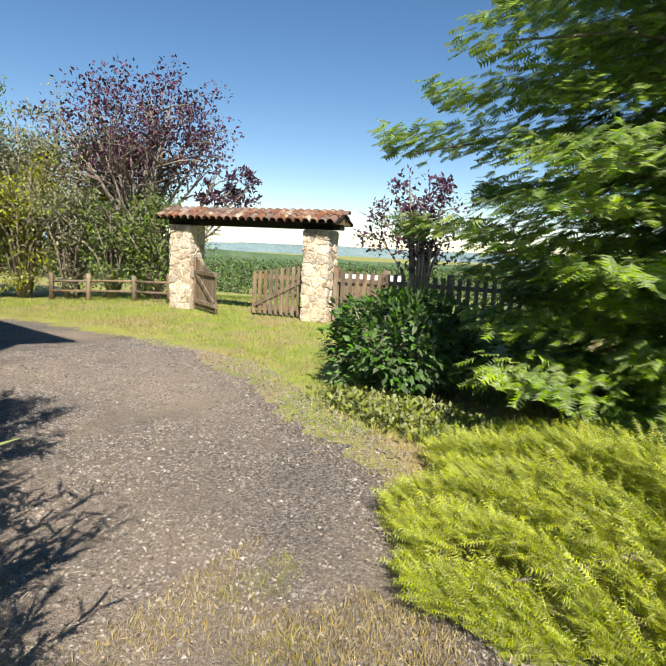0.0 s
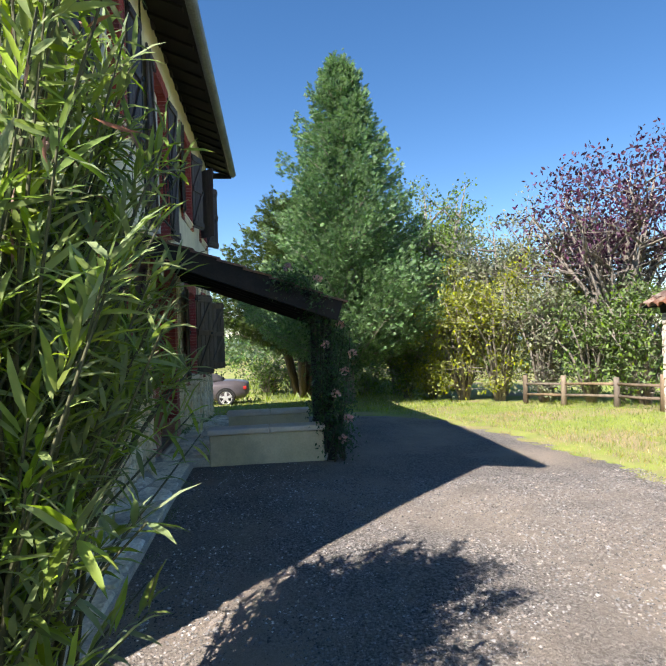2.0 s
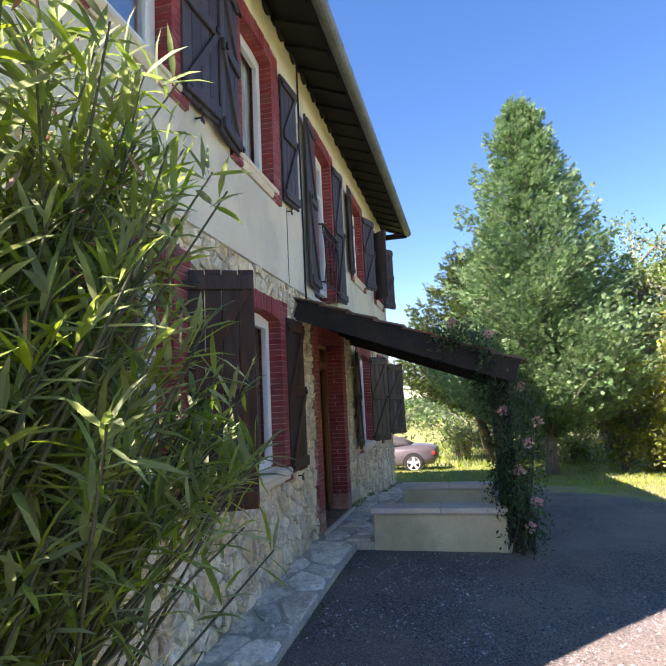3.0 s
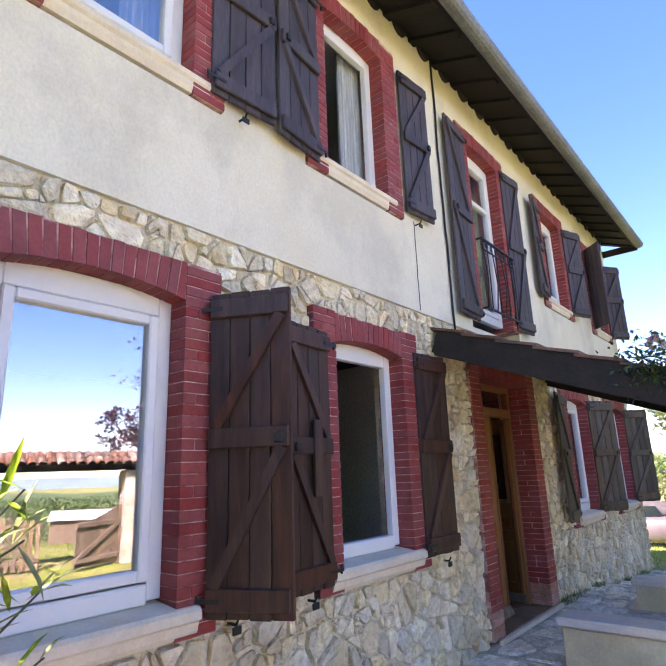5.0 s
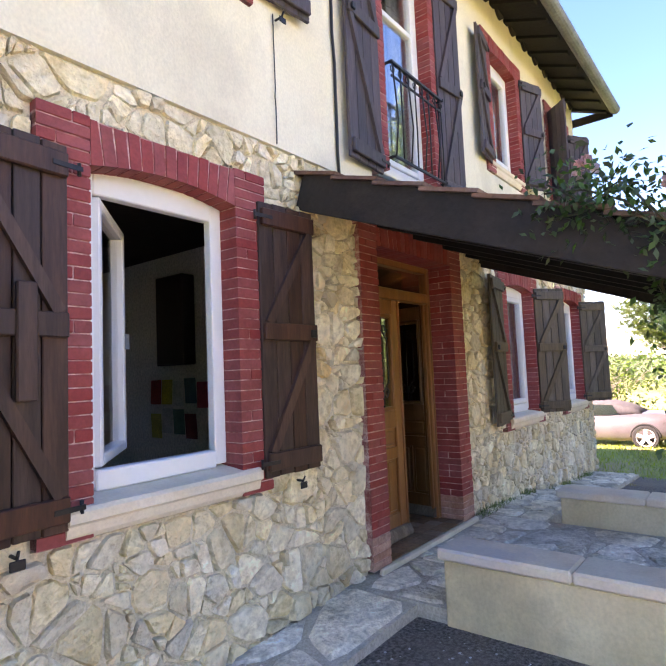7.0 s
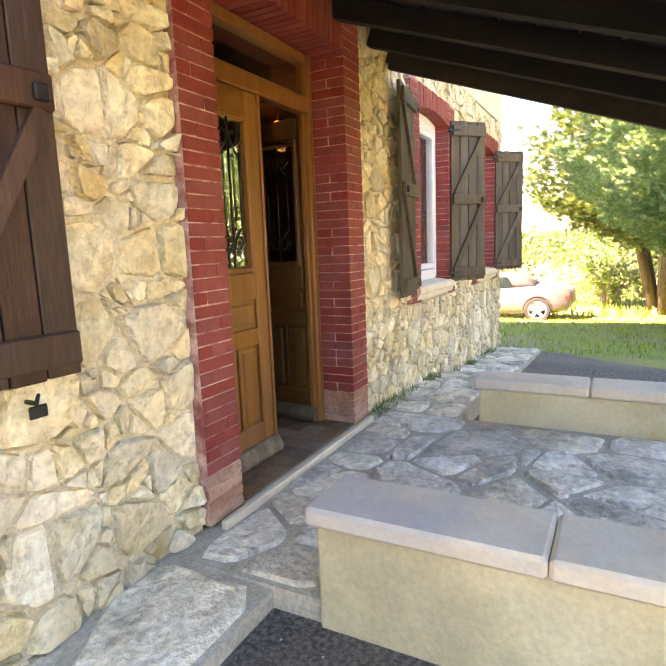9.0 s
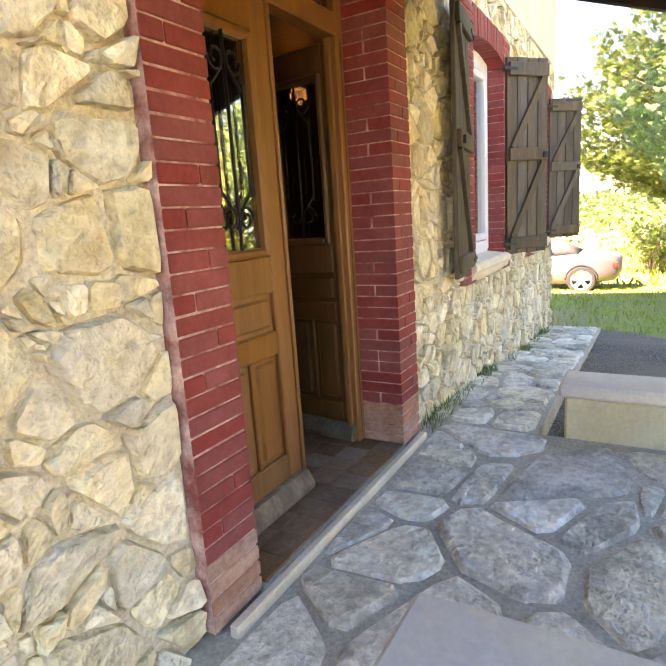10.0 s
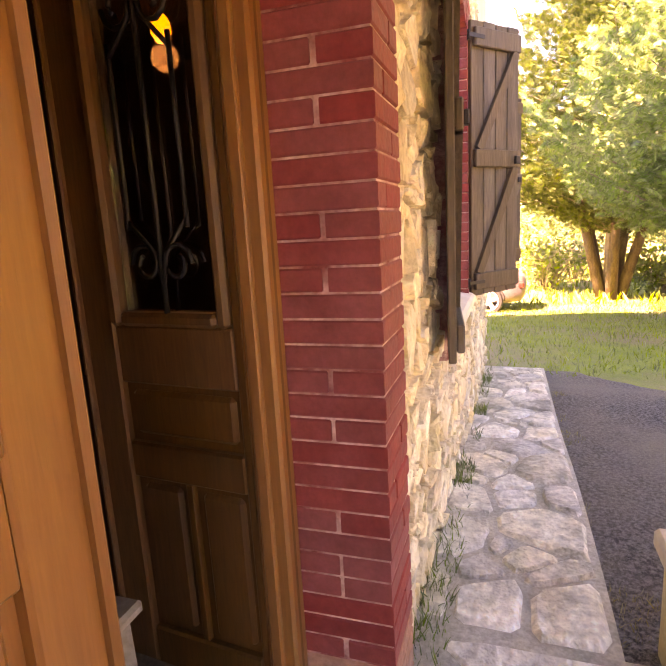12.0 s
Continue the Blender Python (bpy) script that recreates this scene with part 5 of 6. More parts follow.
def bushy(name, base, height, radius, stems, leaves, size, shape, mat, label, category="tree", crown_low=0.35, twig=None, flat=1.0, top_heavy=0.0, group="", bark=BARK, lean=(0, 0)):
    """Stems that fork twice, with leaves gathered round the twig ends."""
    t = put_plant(name, label, category, group)
    bm = bmesh.new()
    bx, by, bz = base
    tips = []
    r0 = 0.02 + 0.016 * height
    for s in range(stems):
        az = s * 2.399 + rg.uniform(-0.4, 0.4)
        reach = radius * rg.uniform(0.35, 0.95)
        h = height * rg.uniform(0.72, 1.0) * (1 - 0.25 * reach / radius)
        o = Vector((bx + 0.12 * math.cos(az) * radius * 0.3, by + 0.12 * math.sin(az) * radius * 0.3, bz - 0.1))
        top = Vector((bx + lean[0] + math.cos(az) * reach, by + lean[1] + math.sin(az) * reach * flat, bz + h))
        mid = o.lerp(top, 0.5) + Vector((rg.uniform(-0.1, 0.1), rg.uniform(-0.1, 0.1), height * 0.07))
        mid.x, mid.y = o.x + (mid.x - o.x) * 0.7, o.y + (mid.y - o.y) * 0.7
        tube(bm, [o, mid, top], [r0 * rg.uniform(0.5, 1), r0 * 0.45, r0 * 0.1], 6)
        for k in range(5):
            f = rg.uniform(0.35 if height > 4.4 else 0.1, 0.95)
            st = o.lerp(mid, f * 2) if f < 0.5 else mid.lerp(top, f * 2 - 1)
            e = st + Vector((rg.normal(), rg.normal() * flat, abs(rg.normal()) * 0.9)) * radius * 0.26
            tube(bm, [st, st.lerp(e, 0.5) + Vector((0, 0, 0.04 * radius)), e], [r0 * 0.28, r0 * 0.18, r0 * 0.06], 5)
            tips.append(e)
            for q in range(3):
                e2 = e + Vector((rg.normal(), rg.normal() * flat, rg.normal() * 0.7 + 0.25)) * radius * 0.16
                tube(bm, [st.lerp(e, 0.6 + 0.13 * q), e2], [r0 * 0.1, r0 * 0.03], 4)
                tips.append(e2)
        tips.append(top)
    part("trunk", bm, bark, t)
    T = np.array([tuple(v) for v in tips])
    keep = (T[:, 2] > bz + height * crown_low) & (T[:, 2] < bz + height * 1.04) & (np.hypot(T[:, 0] - bx - lean[0], T[:, 1] - by - lean[1]) < radius * 1.3)
    T = T[keep]
    w = np.ones(len(T)) if not top_heavy else np.clip((T[:, 2] - bz) / height, 0.05, 1) ** top_heavy
    idx = rg.choice(len(T), leaves, p=w / w.sum())
    P = T[idx] + ball(leaves, radius * 0.2) * np.array([1, flat, 0.8])
    D = rg.normal(size=(leaves, 3)) + (P - np.array([bx, by, bz + height * 0.5])) * 0.5 / radius
    N = rg.normal(0, 0.6, (leaves, 3)) + np.array([0, 0, 1.0])
    put("crown", foliage("crown", P, D, N, size * rg.uniform(0.6, 1.3, leaves), shape, mat), t)
    return t


# the large fir by the drive
conifer((-0.1, 6.4, -0.1), 9.8, 3.45, 210, 430, 0.16, SPRAY, LEAFMIX["conifer"], "tall dark green fir with layered boughs to the ground", 0.35, 0.72, 0.24, 0.14, 0.25, 0.62, 0.6)
# conical cypress and the open-stemmed one behind it
conifer((-18.9, 3.3, -0.4), 11.0, 3.5, 330, 210, 0.16, TUFT, LEAFMIX["cypress"], "tall conical blue-green cypress on the lawn", 0.9, 0.74, 0.0, 0.45, 0.7)
conifer((-25.2, 2.1, -0.8), 8.4, 4.3, 190, 230, 0.19, TUFT, LEAFMIX["thuja"], "broad yellow-green cypress with several stems", 1.7, 0.45, 0.05, 0.4, 0.8)
bm = bmesh.new()
for a in range(5):
    tube(bm, [(-25.2 + 0.2 * math.cos(a * 1.3), 2.1 + 0.2 * math.sin(a * 1.3), -1.0), (-25.2 + 0.5 * math.cos(a * 1.3), 2.1 + 0.8 * math.sin(a * 1.3), 1.2), (-25.2 + 0.8 * math.cos(a * 1.3), 2.1 + 1.5 * math.sin(a * 1.3), 3.5)], [0.16, 0.12, 0.06], 7)
part("stem", bm, surf("dark_bark", (0.07, 0.052, 0.038), (0.12, 0.09, 0.065), 8, 0.95, 0.8, 40, stretch=(2, 2, 0.5), dist=0.02), bpy.data.objects["conifer_tree.002"])

# purple plums
bushy("plum_tree", (-14.4, 9.8, -0.15), 6.5, 2.35, 34, 7600, 0.125, OVAL, LEAFMIX["plum"], "purple-leaved plum tree with bare dark stems", "tree", 0.5, top_heavy=3.5, group="plum trees")
bushy("plum_tree", (-13.3, 10.2, -0.2), 4.5, 0.8, 9, 1500, 0.12, OVAL, LEAFMIX["plum"], "slender purple-leaved plum reaching over the gate", "tree", 0.6, top_heavy=2.0, group="plum trees", lean=(1.5, 0.9))
bushy("plum_tree", (-6.1, 11.6, -0.3), 4.1, 1.15, 12, 2600, 0.12, OVAL, LEAFMIX["plum"], "purple-leaved plum tree behind the fir", "tree", 0.35, top_heavy=0.8, group="plum trees")
# hedge row between the cypress and the gate
HEDGE = [
    (-13.0, 9.3, 3.0, 1.2, 1900, 0.10, "hedge", "dense green hedge shrub with upright stems"), (-14.3, 8.8, 3.2, 1.3, 1700, 0.10, "hedge", "dense green hedge shrub with upright stems"),
    (-15.4, 8.1, 3.5, 1.4, 1500, 0.11, "greygreen", "thin grey-green shrub with many bare twigs"), (-16.6, 7.4, 4.2, 1.6, 2000, 0.11, "yellow", "yellow-green shrub with bare lower twigs"),
    (-17.9, 6.8, 4.4, 1.6, 2200, 0.11, "yellow", "yellow-green shrub with bare lower twigs"), (-19.2, 8.6, 6.9, 2.2, 2600, 0.13, "greygreen", "tall grey-green tree behind the hedge"),
    (-21.6, 7.2, 9.0, 2.5, 3600, 0.14, "hedge", "tall green tree behind the hedge"), (-16.8, 10.4, 6.2, 2.0, 1700, 0.12, "greygreen", "tall grey-green tree with thin foliage"),
    (-20.4, 5.6, 2.6, 1.4, 1900, 0.11, "hedge", "dense dark green bush at the lawn's edge"), (-19.3, 6.2, 1.5, 1.1, 1300, 0.10, "yellow", "low bright green bush on the lawn"), (-17.4, 9.4, 5.0, 1.8, 1300, 0.12, "yellow", "tall yellow-green tree in the hedge"),
    (-23.5, 6.0, 8.4, 2.5, 3200, 0.14, "hedge", "tall green tree behind the hedge"), (-24.0, 9.0, 7.0, 2.6, 2400, 0.16, "hedge", "tall green tree behind the hedge")]
for x, y, h, r, n, s, key, lab in HEDGE:
    bushy("hedge_shrub" if h < 4.5 else "broadleaf_tree", (x, y, ground_z(x, y)), h, r, 15, int(n * 3.2), s, OVAL, LEAFMIX[key], lab, "shrub" if h < 4.5 else "tree", 0.06, group="hedge row")
# bushes beyond the car
for x, y, h, r, n, key in ((-28.5, -3.5, 2.6, 2.4, 1700, "thuja"), (-27.5, 0.6, 1.6, 1.6, 1500, "hedge"), (-26.5, 3.8, 1.3, 1.6, 1500, "hedge"), (-31, 1.8, 2.2, 2.6, 1800, "thuja"), (-29, 6.0, 1.9, 2.2, 1500, "hedge"), (-33, -6.5, 3.2, 2.8, 1500, "hedge"), (-23.8, 4.6, 1.1, 1.1, 1000, "hedge")):
    bushy("field_bush", (x, y, ground_z(x, y)), h, r, 12, n, 0.17, OVAL, LEAFMIX[key], "sunlit yellow-green bush at the field's edge", "shrub", 0.05, group="field bushes")

# laurel by the drive
lau = put_plant("laurel_shrub", "rounded dark glossy laurel shrub beside the drive", "shrub")
bm = bmesh.new()
for a in range(9):
    tube(bm, [(-2.95, 5.35, -0.15), (-2.95 + 0.35 * math.cos(a * 0.7), 5.35 + 0.35 * math.sin(a * 0.7), 0.4), (-2.95 + 0.6 * math.cos(a * 0.7), 5.35 + 0.6 * math.sin(a * 0.7), 0.85)], [0.03, 0.02, 0.008], 5)
part("trunk", bm, BARK, lau)
n = 5200
v = unit(rg.normal(size=(n, 3)))
lump = 0.86 + 0.2 * np.sin(v[:, 0] * 7 + 1) * np.sin(v[:, 1] * 6) * np.cos(v[:, 2] * 5)
P = np.array([-2.95, 5.35, 0.5]) + v * np.array([0.95, 0.95, 0.68]) * (lump * (0.55 + 0.45 * rg.random(n) ** 0.5))[:, None]
P[:, 2] = np.maximum(P[:, 2], -0.04)
put("crown", foliage("crown", P, v + rg.normal(0, 0.5, (n, 3)), v + np.array([0, 0, 1.0]) + rg.normal(0, 0.4, (n, 3)), rg.uniform(0.07, 0.125, n), OVAL, LEAFMIX["laurel"]), lau)

# spreading juniper
jun = put_plant("juniper_shrub", "low spreading bright yellow-green juniper", "shrub")
n = 40000
ang, rad = rg.random(n) * math.tau, rg.random(n) ** 0.55
edge = 1 + 0.09 * np.sin(ang * 5 + 0.7) + 0.06 * np.sin(ang * 11)
px, py = 0.3 + 1.92 * rad * edge * np.cos(ang), 3.45 + 1.58 * rad * edge * np.sin(ang)
# fronds in overlapping layers: height steps along wandering ridges
ridges = px * 1.1 + py * 2.6 + 0.5 * np.sin(px * 2.3) + 0.35 * np.sin(py * 5.1 + px * 3.3)
hump = 1 - (ridges * 1.25) % 1.0
tall = rg.random(n) ** 0.5
pz = -0.06 + (0.42 * (1 - rad ** 2.4) + 0.12) * (0.35 + 0.65 * hump) * (0.4 + 0.6 * tall)
P = np.stack([px, py, pz], 1)
D = np.stack([0.6 * np.cos(ang) - 0.45 + rg.normal(0, 0.6, n), 0.6 * np.sin(ang) - 0.3 + rg.normal(0, 0.6, n), 0.3 + 0.3 * tall + rg.normal(0, 0.35, n)], 1)
put("crown", foliage("crown", P, D, np.array([0, 0, 1.0]) + rg.normal(0, 0.35, (n, 3)), rg.uniform(0.085, 0.18, n), FEATHER, LEAFMIX["juniper"]), jun)
bm = bmesh.new()
for a in range(16):
    t = a * 0.41
    tube(bm, [(0.3, 3.42, -0.15), (0.3 + 0.9 * math.cos(t), 3.42 + 0.8 * math.sin(t), 0.16), (0.3 + 1.6 * math.cos(t), 3.42 + 1.4 * math.sin(t), 0.1)], [0.035, 0.02, 0.006], 5)
part("stem", bm, BARK, jun)

# ground cover between juniper and laurel
n = 6000
u, w = rg.random(n), rg.random(n)
P = np.stack([-3.3 + 2.6 * u + 0.15 * rg.normal(size=n), 4.75 - 0.75 * u + 0.75 * (w - 0.5) + 0.08 * rg.normal(size=n), -0.09 + 0.16 * rg.random(n)], 1)
put("ground_cover", foliage("ground_cover", P, rg.normal(size=(n, 3)) + np.array([0, 0, 0.8]), np.array([0, 0, 1.0]) + rg.normal(0, 0.5, (n, 3)), rg.uniform(0.04, 0.085, n), OVAL, LEAFMIX["cover"]), None, None, "pale green ground-cover plants beside the drive", "ground cover", kind="stuff")

# oleander against the house corner
ole = put_plant("oleander_shrub", "tall oleander with long narrow leaves against the house", "shrub")
bm = bmesh.new()
P, D, N, S = [], [], [], []
for s in range(616):
    f = rg.random()
    east = s >= 320
    az = rg.uniform(-math.pi, math.pi)
    reach = rg.uniform(0.1, 1.0)
    if s >= 590:
        bx, by = rg.uniform(-2.4, -1.15), rg.uniform(-0.85, -0.6)
        tx, ty, h = min(bx + rg.uniform(-0.3, 0.15), -1.2), rg.uniform(0.0, 0.42), rg.uniform(0.8, 2.05)
    elif east:
        bx, by = 0.35 - 1.75 * rg.random(), -1.25 + 0.3 * rg.random()
        tx, ty, h = bx - 0.1 + 0.8 * reach * math.cos(az), -1.1 + 0.42 * reach * math.sin(az), rg.uniform(0.6, 2.9)
    else:
        bx, by = -2.75 - 0.75 * rg.random(), -0.18 + 0.25 * rg.random()
        tx = np.clip(-3.2 + 1.2 * reach * math.cos(az), -4.35, -2.05)
        ty = np.clip(0.06 + 0.6 * reach * math.sin(az), -0.5, 0.58)
        h = rg.uniform(0.75, 3.15) * (1 - 0.1 * reach)
        if tx < -3.0:
            h = min(h, 2.75)
        if tx < -3.75:
            h = min(h, 1.75 + rg.uniform(-0.3, 0.12))
        elif tx < -3.3 and s % 2:
            h = rg.uniform(1.7, 2.7)
    a, b = np.array([bx, by, -0.1]), np.array([tx, ty, h])
    mid = (a + b) / 2 + np.array([0, 0, 0.22 * h]) * (1 - 0.5 * f)
    mid[:2] = a[:2] + (mid[:2] - a[:2]) * 0.75
    tube(bm, [tuple(a), tuple(mid), tuple(b)], [0.009, 0.007, 0.003], 5)
    m = 50
    u = 0.22 + 0.78 * rg.random(m) ** 0.6
    pts = (1 - u)[:, None] ** 2 * a + 2 * (u * (1 - u))[:, None] * (2 * mid - 0.5 * a - 0.5 * b) + u[:, None] ** 2 * b
    axis = unit((b - mid)[None])[0]
    around = unit(rg.normal(size=(m, 3)))
    P.append(pts)
    D.append(axis * rg.uniform(0.3, 0.9, m)[:, None] + around * 0.85 + np.array([0, 0, 0.1]))
    N.append(np.array([0, 0, 1.0]) + around * 0.3 + rg.normal(0, 0.2, (m, 3)))
    S.append(rg.uniform(0.1, 0.185, m))
part("stem", bm, surf("oleander_stem", (0.07, 0.075, 0.035), (0.12, 0.11, 0.06), 8, 0.8, 0.3), ole)
P, D, N, S = (np.concatenate(v) for v in (P, D, N, S))
ok = (P[:, 1] < np.where(P[:, 0] > -2.0, 0.46, 0.62)) & ((P[:, 1] > -0.6) | (P[:, 0] > -3.4)) & ((P[:, 0] > -2.4) | ((P[:, 1] < -0.22) & (P[:, 0] > -2.9) & (P[:, 2] > 0.1)) | (P[:, 2] > 0.35 + 0.6 * np.clip((-2.5 - P[:, 0]) / 1.1, 0, 1) + 0.35 * rg.random(len(P))))
put("crown", foliage("crown", P[ok], D[ok], N[ok], S[ok], LANCE, LEAFMIX["oleander"]), ole)
n = 420
k = rg.choice(np.nonzero(ok & (P[:, 2] > 1.75))[0], n)
o = put("dried_flower_head", foliage("dried_flower_head", P[k] + rg.normal(0, 0.03, (n, 3)) + np.array([0, 0, 0.07]), rg.normal(size=(n, 3)) + np.array([0, 0, 0.7]), rg.normal(size=(n, 3)), rg.uniform(0.05, 0.11, n), LANCE, surf("dried_pink", (0.32, 0.14, 0.10), (0.45, 0.24, 0.17), 9, 0.8, 0.0, vary="island", translucent=0.2)), ole, kind="stuff")

# climbing rose on the porch post
ROSE_STEM = surf("rose_stem", (0.05, 0.055, 0.03), (0.09, 0.08, 0.05), 9, 0.8, 0.3)
rose = put_plant("climbing_rose", "dark-leaved climbing rose with pale pink blooms on the porch post", "climber")
P = []
for s in range(13):
    a0 = rg.random() * math.tau
    pts = []
    top = rg.uniform(0.7, 2.25)
    side = rg.uniform(-0.22, 0.22)
    for k in range(7):
        f = k / 6
        pts.append((-8.44 + 0.13 * math.cos(a0 + 3 * f) + 0.25 * f * rg.uniform(-0.4, 1), 1.64 + 0.13 * math.sin(a0 + 3 * f) + side * f * f, -0.02 + top * f))
    if s % 6 == 0:
        y = 1.6
        for k in range(4):
            y -= 0.17
            pts.append((-7.96 + rg.uniform(-0.06, 0.05), y, porch_z(y) + rg.uniform(-0.12, 0.14)))
    bm = bmesh.new()
    tube(bm, pts, [0.011 - 0.0006 * k for k in range(len(pts))], 5)
    part("stem", bm, ROSE_STEM, rose)
    for (a, b) in zip(pts[1:], pts[2:]):
        m = 95
        u = rg.random((m, 1))
        P.append(np.array(a) * (1 - u) + np.array(b) * u + rg.normal(0, 0.085, (m, 3)))
P = np.concatenate(P)
n = len(P)
put("leaves", foliage("leaves", P, rg.normal(size=(n, 3)), np.array([0.3, 0.2, 1.0]) + rg.normal(0, 0.5, (n, 3)), rg.uniform(0.03, 0.058, n), OVAL, LEAFMIX["rose"]), rose)
PINK = surf("pale_pink_petal", (0.62, 0.33, 0.30), (0.72, 0.48, 0.43), 20, 0.7, 0.0, vary="island", translucent=0.25)
n = 26
v = unit(rg.normal(size=(n, 3)) + np.array([0, 0, 0.5]))
petal = foliage("bloom", v * 0.022, v + rg.normal(0, 0.6, (n, 3)), v, rg.uniform(0.035, 0.05, n), ([(0, 0, 0), (0.5, 0.5, 0.16), (1, 0.3, 0.3), (1, -0.3, 0.3), (0.5, -0.5, 0.16)], [(0, 2, 1), (0, 3, 2), (0, 4, 3)]), PINK)
for x, y, z in ((-8.28, 1.62, 2.08), (-8.24, 1.46, 2.04), (-8.30, 1.75, 1.8), (-8.26, 1.56, 1.55), (-8.3, 1.78, 1.2), (-8.25, 1.66, 0.92), (-8.2, 1.8, 0.6), (-8.3, 1.9, 1.42), (-7.98, 1.1, 2.5), (-8.22, 1.72, 0.35), (-8.0, 1.45, 2.35)):
    put("bloom", petal, rose, pose(x, y, z, rg.uniform(-40, 40), rg.uniform(10, 60), rg.uniform(0, 360)))

# grass, weeds and grit
def scatter(n, test, x0, x1, y0, y1):
    P = np.stack([rg.uniform(x0, x1, n), rg.uniform(y0, y1, n)], 1)
    return np.array([p for p in P if test(*p)])


def grass(name, pts, lo, hi, mat, label, width=1.0, lift=-0.005, base=ground_z):
    n = len(pts)
    P = np.array([(x, y, base(x, y) + lift) for x, y in pts])
    D = np.array([0, 0, 1.0]) + rg.normal(0, 0.38, (n, 3))
    put(name, foliage(name, P, D, rg.normal(size=(n, 3)), rg.uniform(lo, hi, n), ([(a, b * width, c) for a, b, c in BLADE[0]], BLADE[1]), mat), None, None, label, "grass", kind="stuff")


def verge(x, y):
    e = drive_edge(x)
    return y > e - 0.12 + 0.3 * noise.noise((x * 1.7, y * 1.7, 0)) and not ((x - 0.3) ** 2 / 3.4 + (y - 3.42) ** 2 / 2.6 < 1)


grass("lawn_grass", scatter(52000, verge, -16, 0, 2.5, 11), 0.03, 0.1, LEAFMIX["grass"], "short bright green lawn grass", 1.6)
grass("dry_grass", scatter(30000, lambda x, y: verge(x, y) and noise.noise((x * 0.9, y * 0.9, 3)) + 0.6 * noise.noise((x * 2.7, y * 2.7, 4)) > 0.12 * (y - drive_edge(x)) - 0.15, -13, -1, 2.5, 8.5), 0.03, 0.08, LEAFMIX["dry"], "dry straw-coloured grass along the drive", 2.4)
grass("west_lawn_grass", scatter(26000, lambda x, y: x < -15.2 + 0.3 * noise.noise((y * 2, 0, 0)), -24, -14.8, -6, 6.5), 0.04, 0.11, LEAFMIX["grass"], "lawn grass beyond the house", 2.6)
grass("meadow_grass", scatter(26000, lambda x, y: True, -24, -4, 10.5, 24), 0.05, 0.11, LEAFMIX["meadow"], "meadow grass beyond the gate", 2.2)
grass("field_grass", scatter(9000, lambda x, y: True, -40, -23.5, -9, 9), 0.12, 0.35, LEAFMIX["meadow"], "sunlit field grass behind the car", 3.0)


def tufty(x, y):
    return noise.noise((x * 1.6, y * 1.6, 9)) + rg.normal(0, 0.16) > 0.06


grass("drive_weeds", scatter(46000, tufty, -1.9, 0.6, 0.5, 2.0), 0.012, 0.05, LEAFMIX["dry"], "dry straw and weeds on the drive", 1.8, 0.018)
grass("drive_moss", scatter(11000, lambda x, y: noise.noise((x * 2.1, y * 2.1, 2)) > 0.12, -1.7, 0.2, 0.7, 2.0), 0.012, 0.045, LEAFMIX["yellow"], "yellow-green weeds on the drive", 1.8, 0.018)
grass("edge_weeds", scatter(20000, lambda x, y: drive_edge(x) - 0.7 < y < drive_edge(x) + 0.5 and noise.noise((x * 2.3, y * 2.3, 6)) > 0.35 * (drive_edge(x) - y) - 0.12, -12, -0.6, 1.6, 5.6), 0.015, 0.05, LEAFMIX["dry"], "straw and weeds on the drive's edge", 3.0, 0.01)
grass("path_weeds", scatter(3600, lambda x, y: noise.noise((x * 2.5, y * 2, 1)) + rg.normal(0, 0.2) > 0.12, -15.2, -10.4, -0.67, -0.56), 0.03, 0.085, LEAFMIX["hedge"], "green weeds at the foot of the stone wall", 1.3, 0.0, lambda x, y: path_z(x))
grass("kerb_weeds", scatter(1500, lambda x, y: noise.noise((x * 2.5, y * 2, 5)) > 0.1, -8.3, -3.0, -0.15, -0.05), 0.03, 0.09, LEAFMIX["hedge"], "small weeds along the path's edge", 1.0)
grass("edge_litter", scatter(5000, lambda x, y: noise.noise((x * 2.5, y * 2, 8)) > -0.1 + 1.2 * (y + 0.12), -15.0, -10.8, -0.14, 0.35), 0.012, 0.045, LEAFMIX["dry"], "dry litter and weeds beside the flagged path", 2.2, 0.02)

ROCK = ([(1, 0, 0), (-0.4, 0.8, 0), (-0.5, -0.75, 0), (0.1, 0.05, 0.55)], [(0, 1, 3), (1, 2, 3), (2, 0, 3)])
pts = scatter(85000, lambda x, y: -0.12 < y < drive_edge(x) + 0.1, -7.5, 1.0, -0.1, 5.2)
n = len(pts)
P = np.array([(x, y, ground_z(x, y) + 0.021) for x, y in pts])
sz = np.where(rg.random(n) < 0.03, rg.uniform(0.013, 0.026, n), rg.uniform(0.006, 0.014, n))
put("drive_grit", foliage("drive_grit", P, rg.normal(size=(n, 3)) * np.array([1, 1, 0.05]), np.tile([0, 0, 1.0], (n, 1)), sz, ROCK, PEBBLE), None, None, "loose pale grit on the drive", "grit", kind="stuff")
pts = scatter(700, lambda x, y: True, -8.3, -4.5, -0.12, 1.3)
n = len(pts)
P = np.array([(x, y, ground_z(x, y) + 0.021) for x, y in pts])
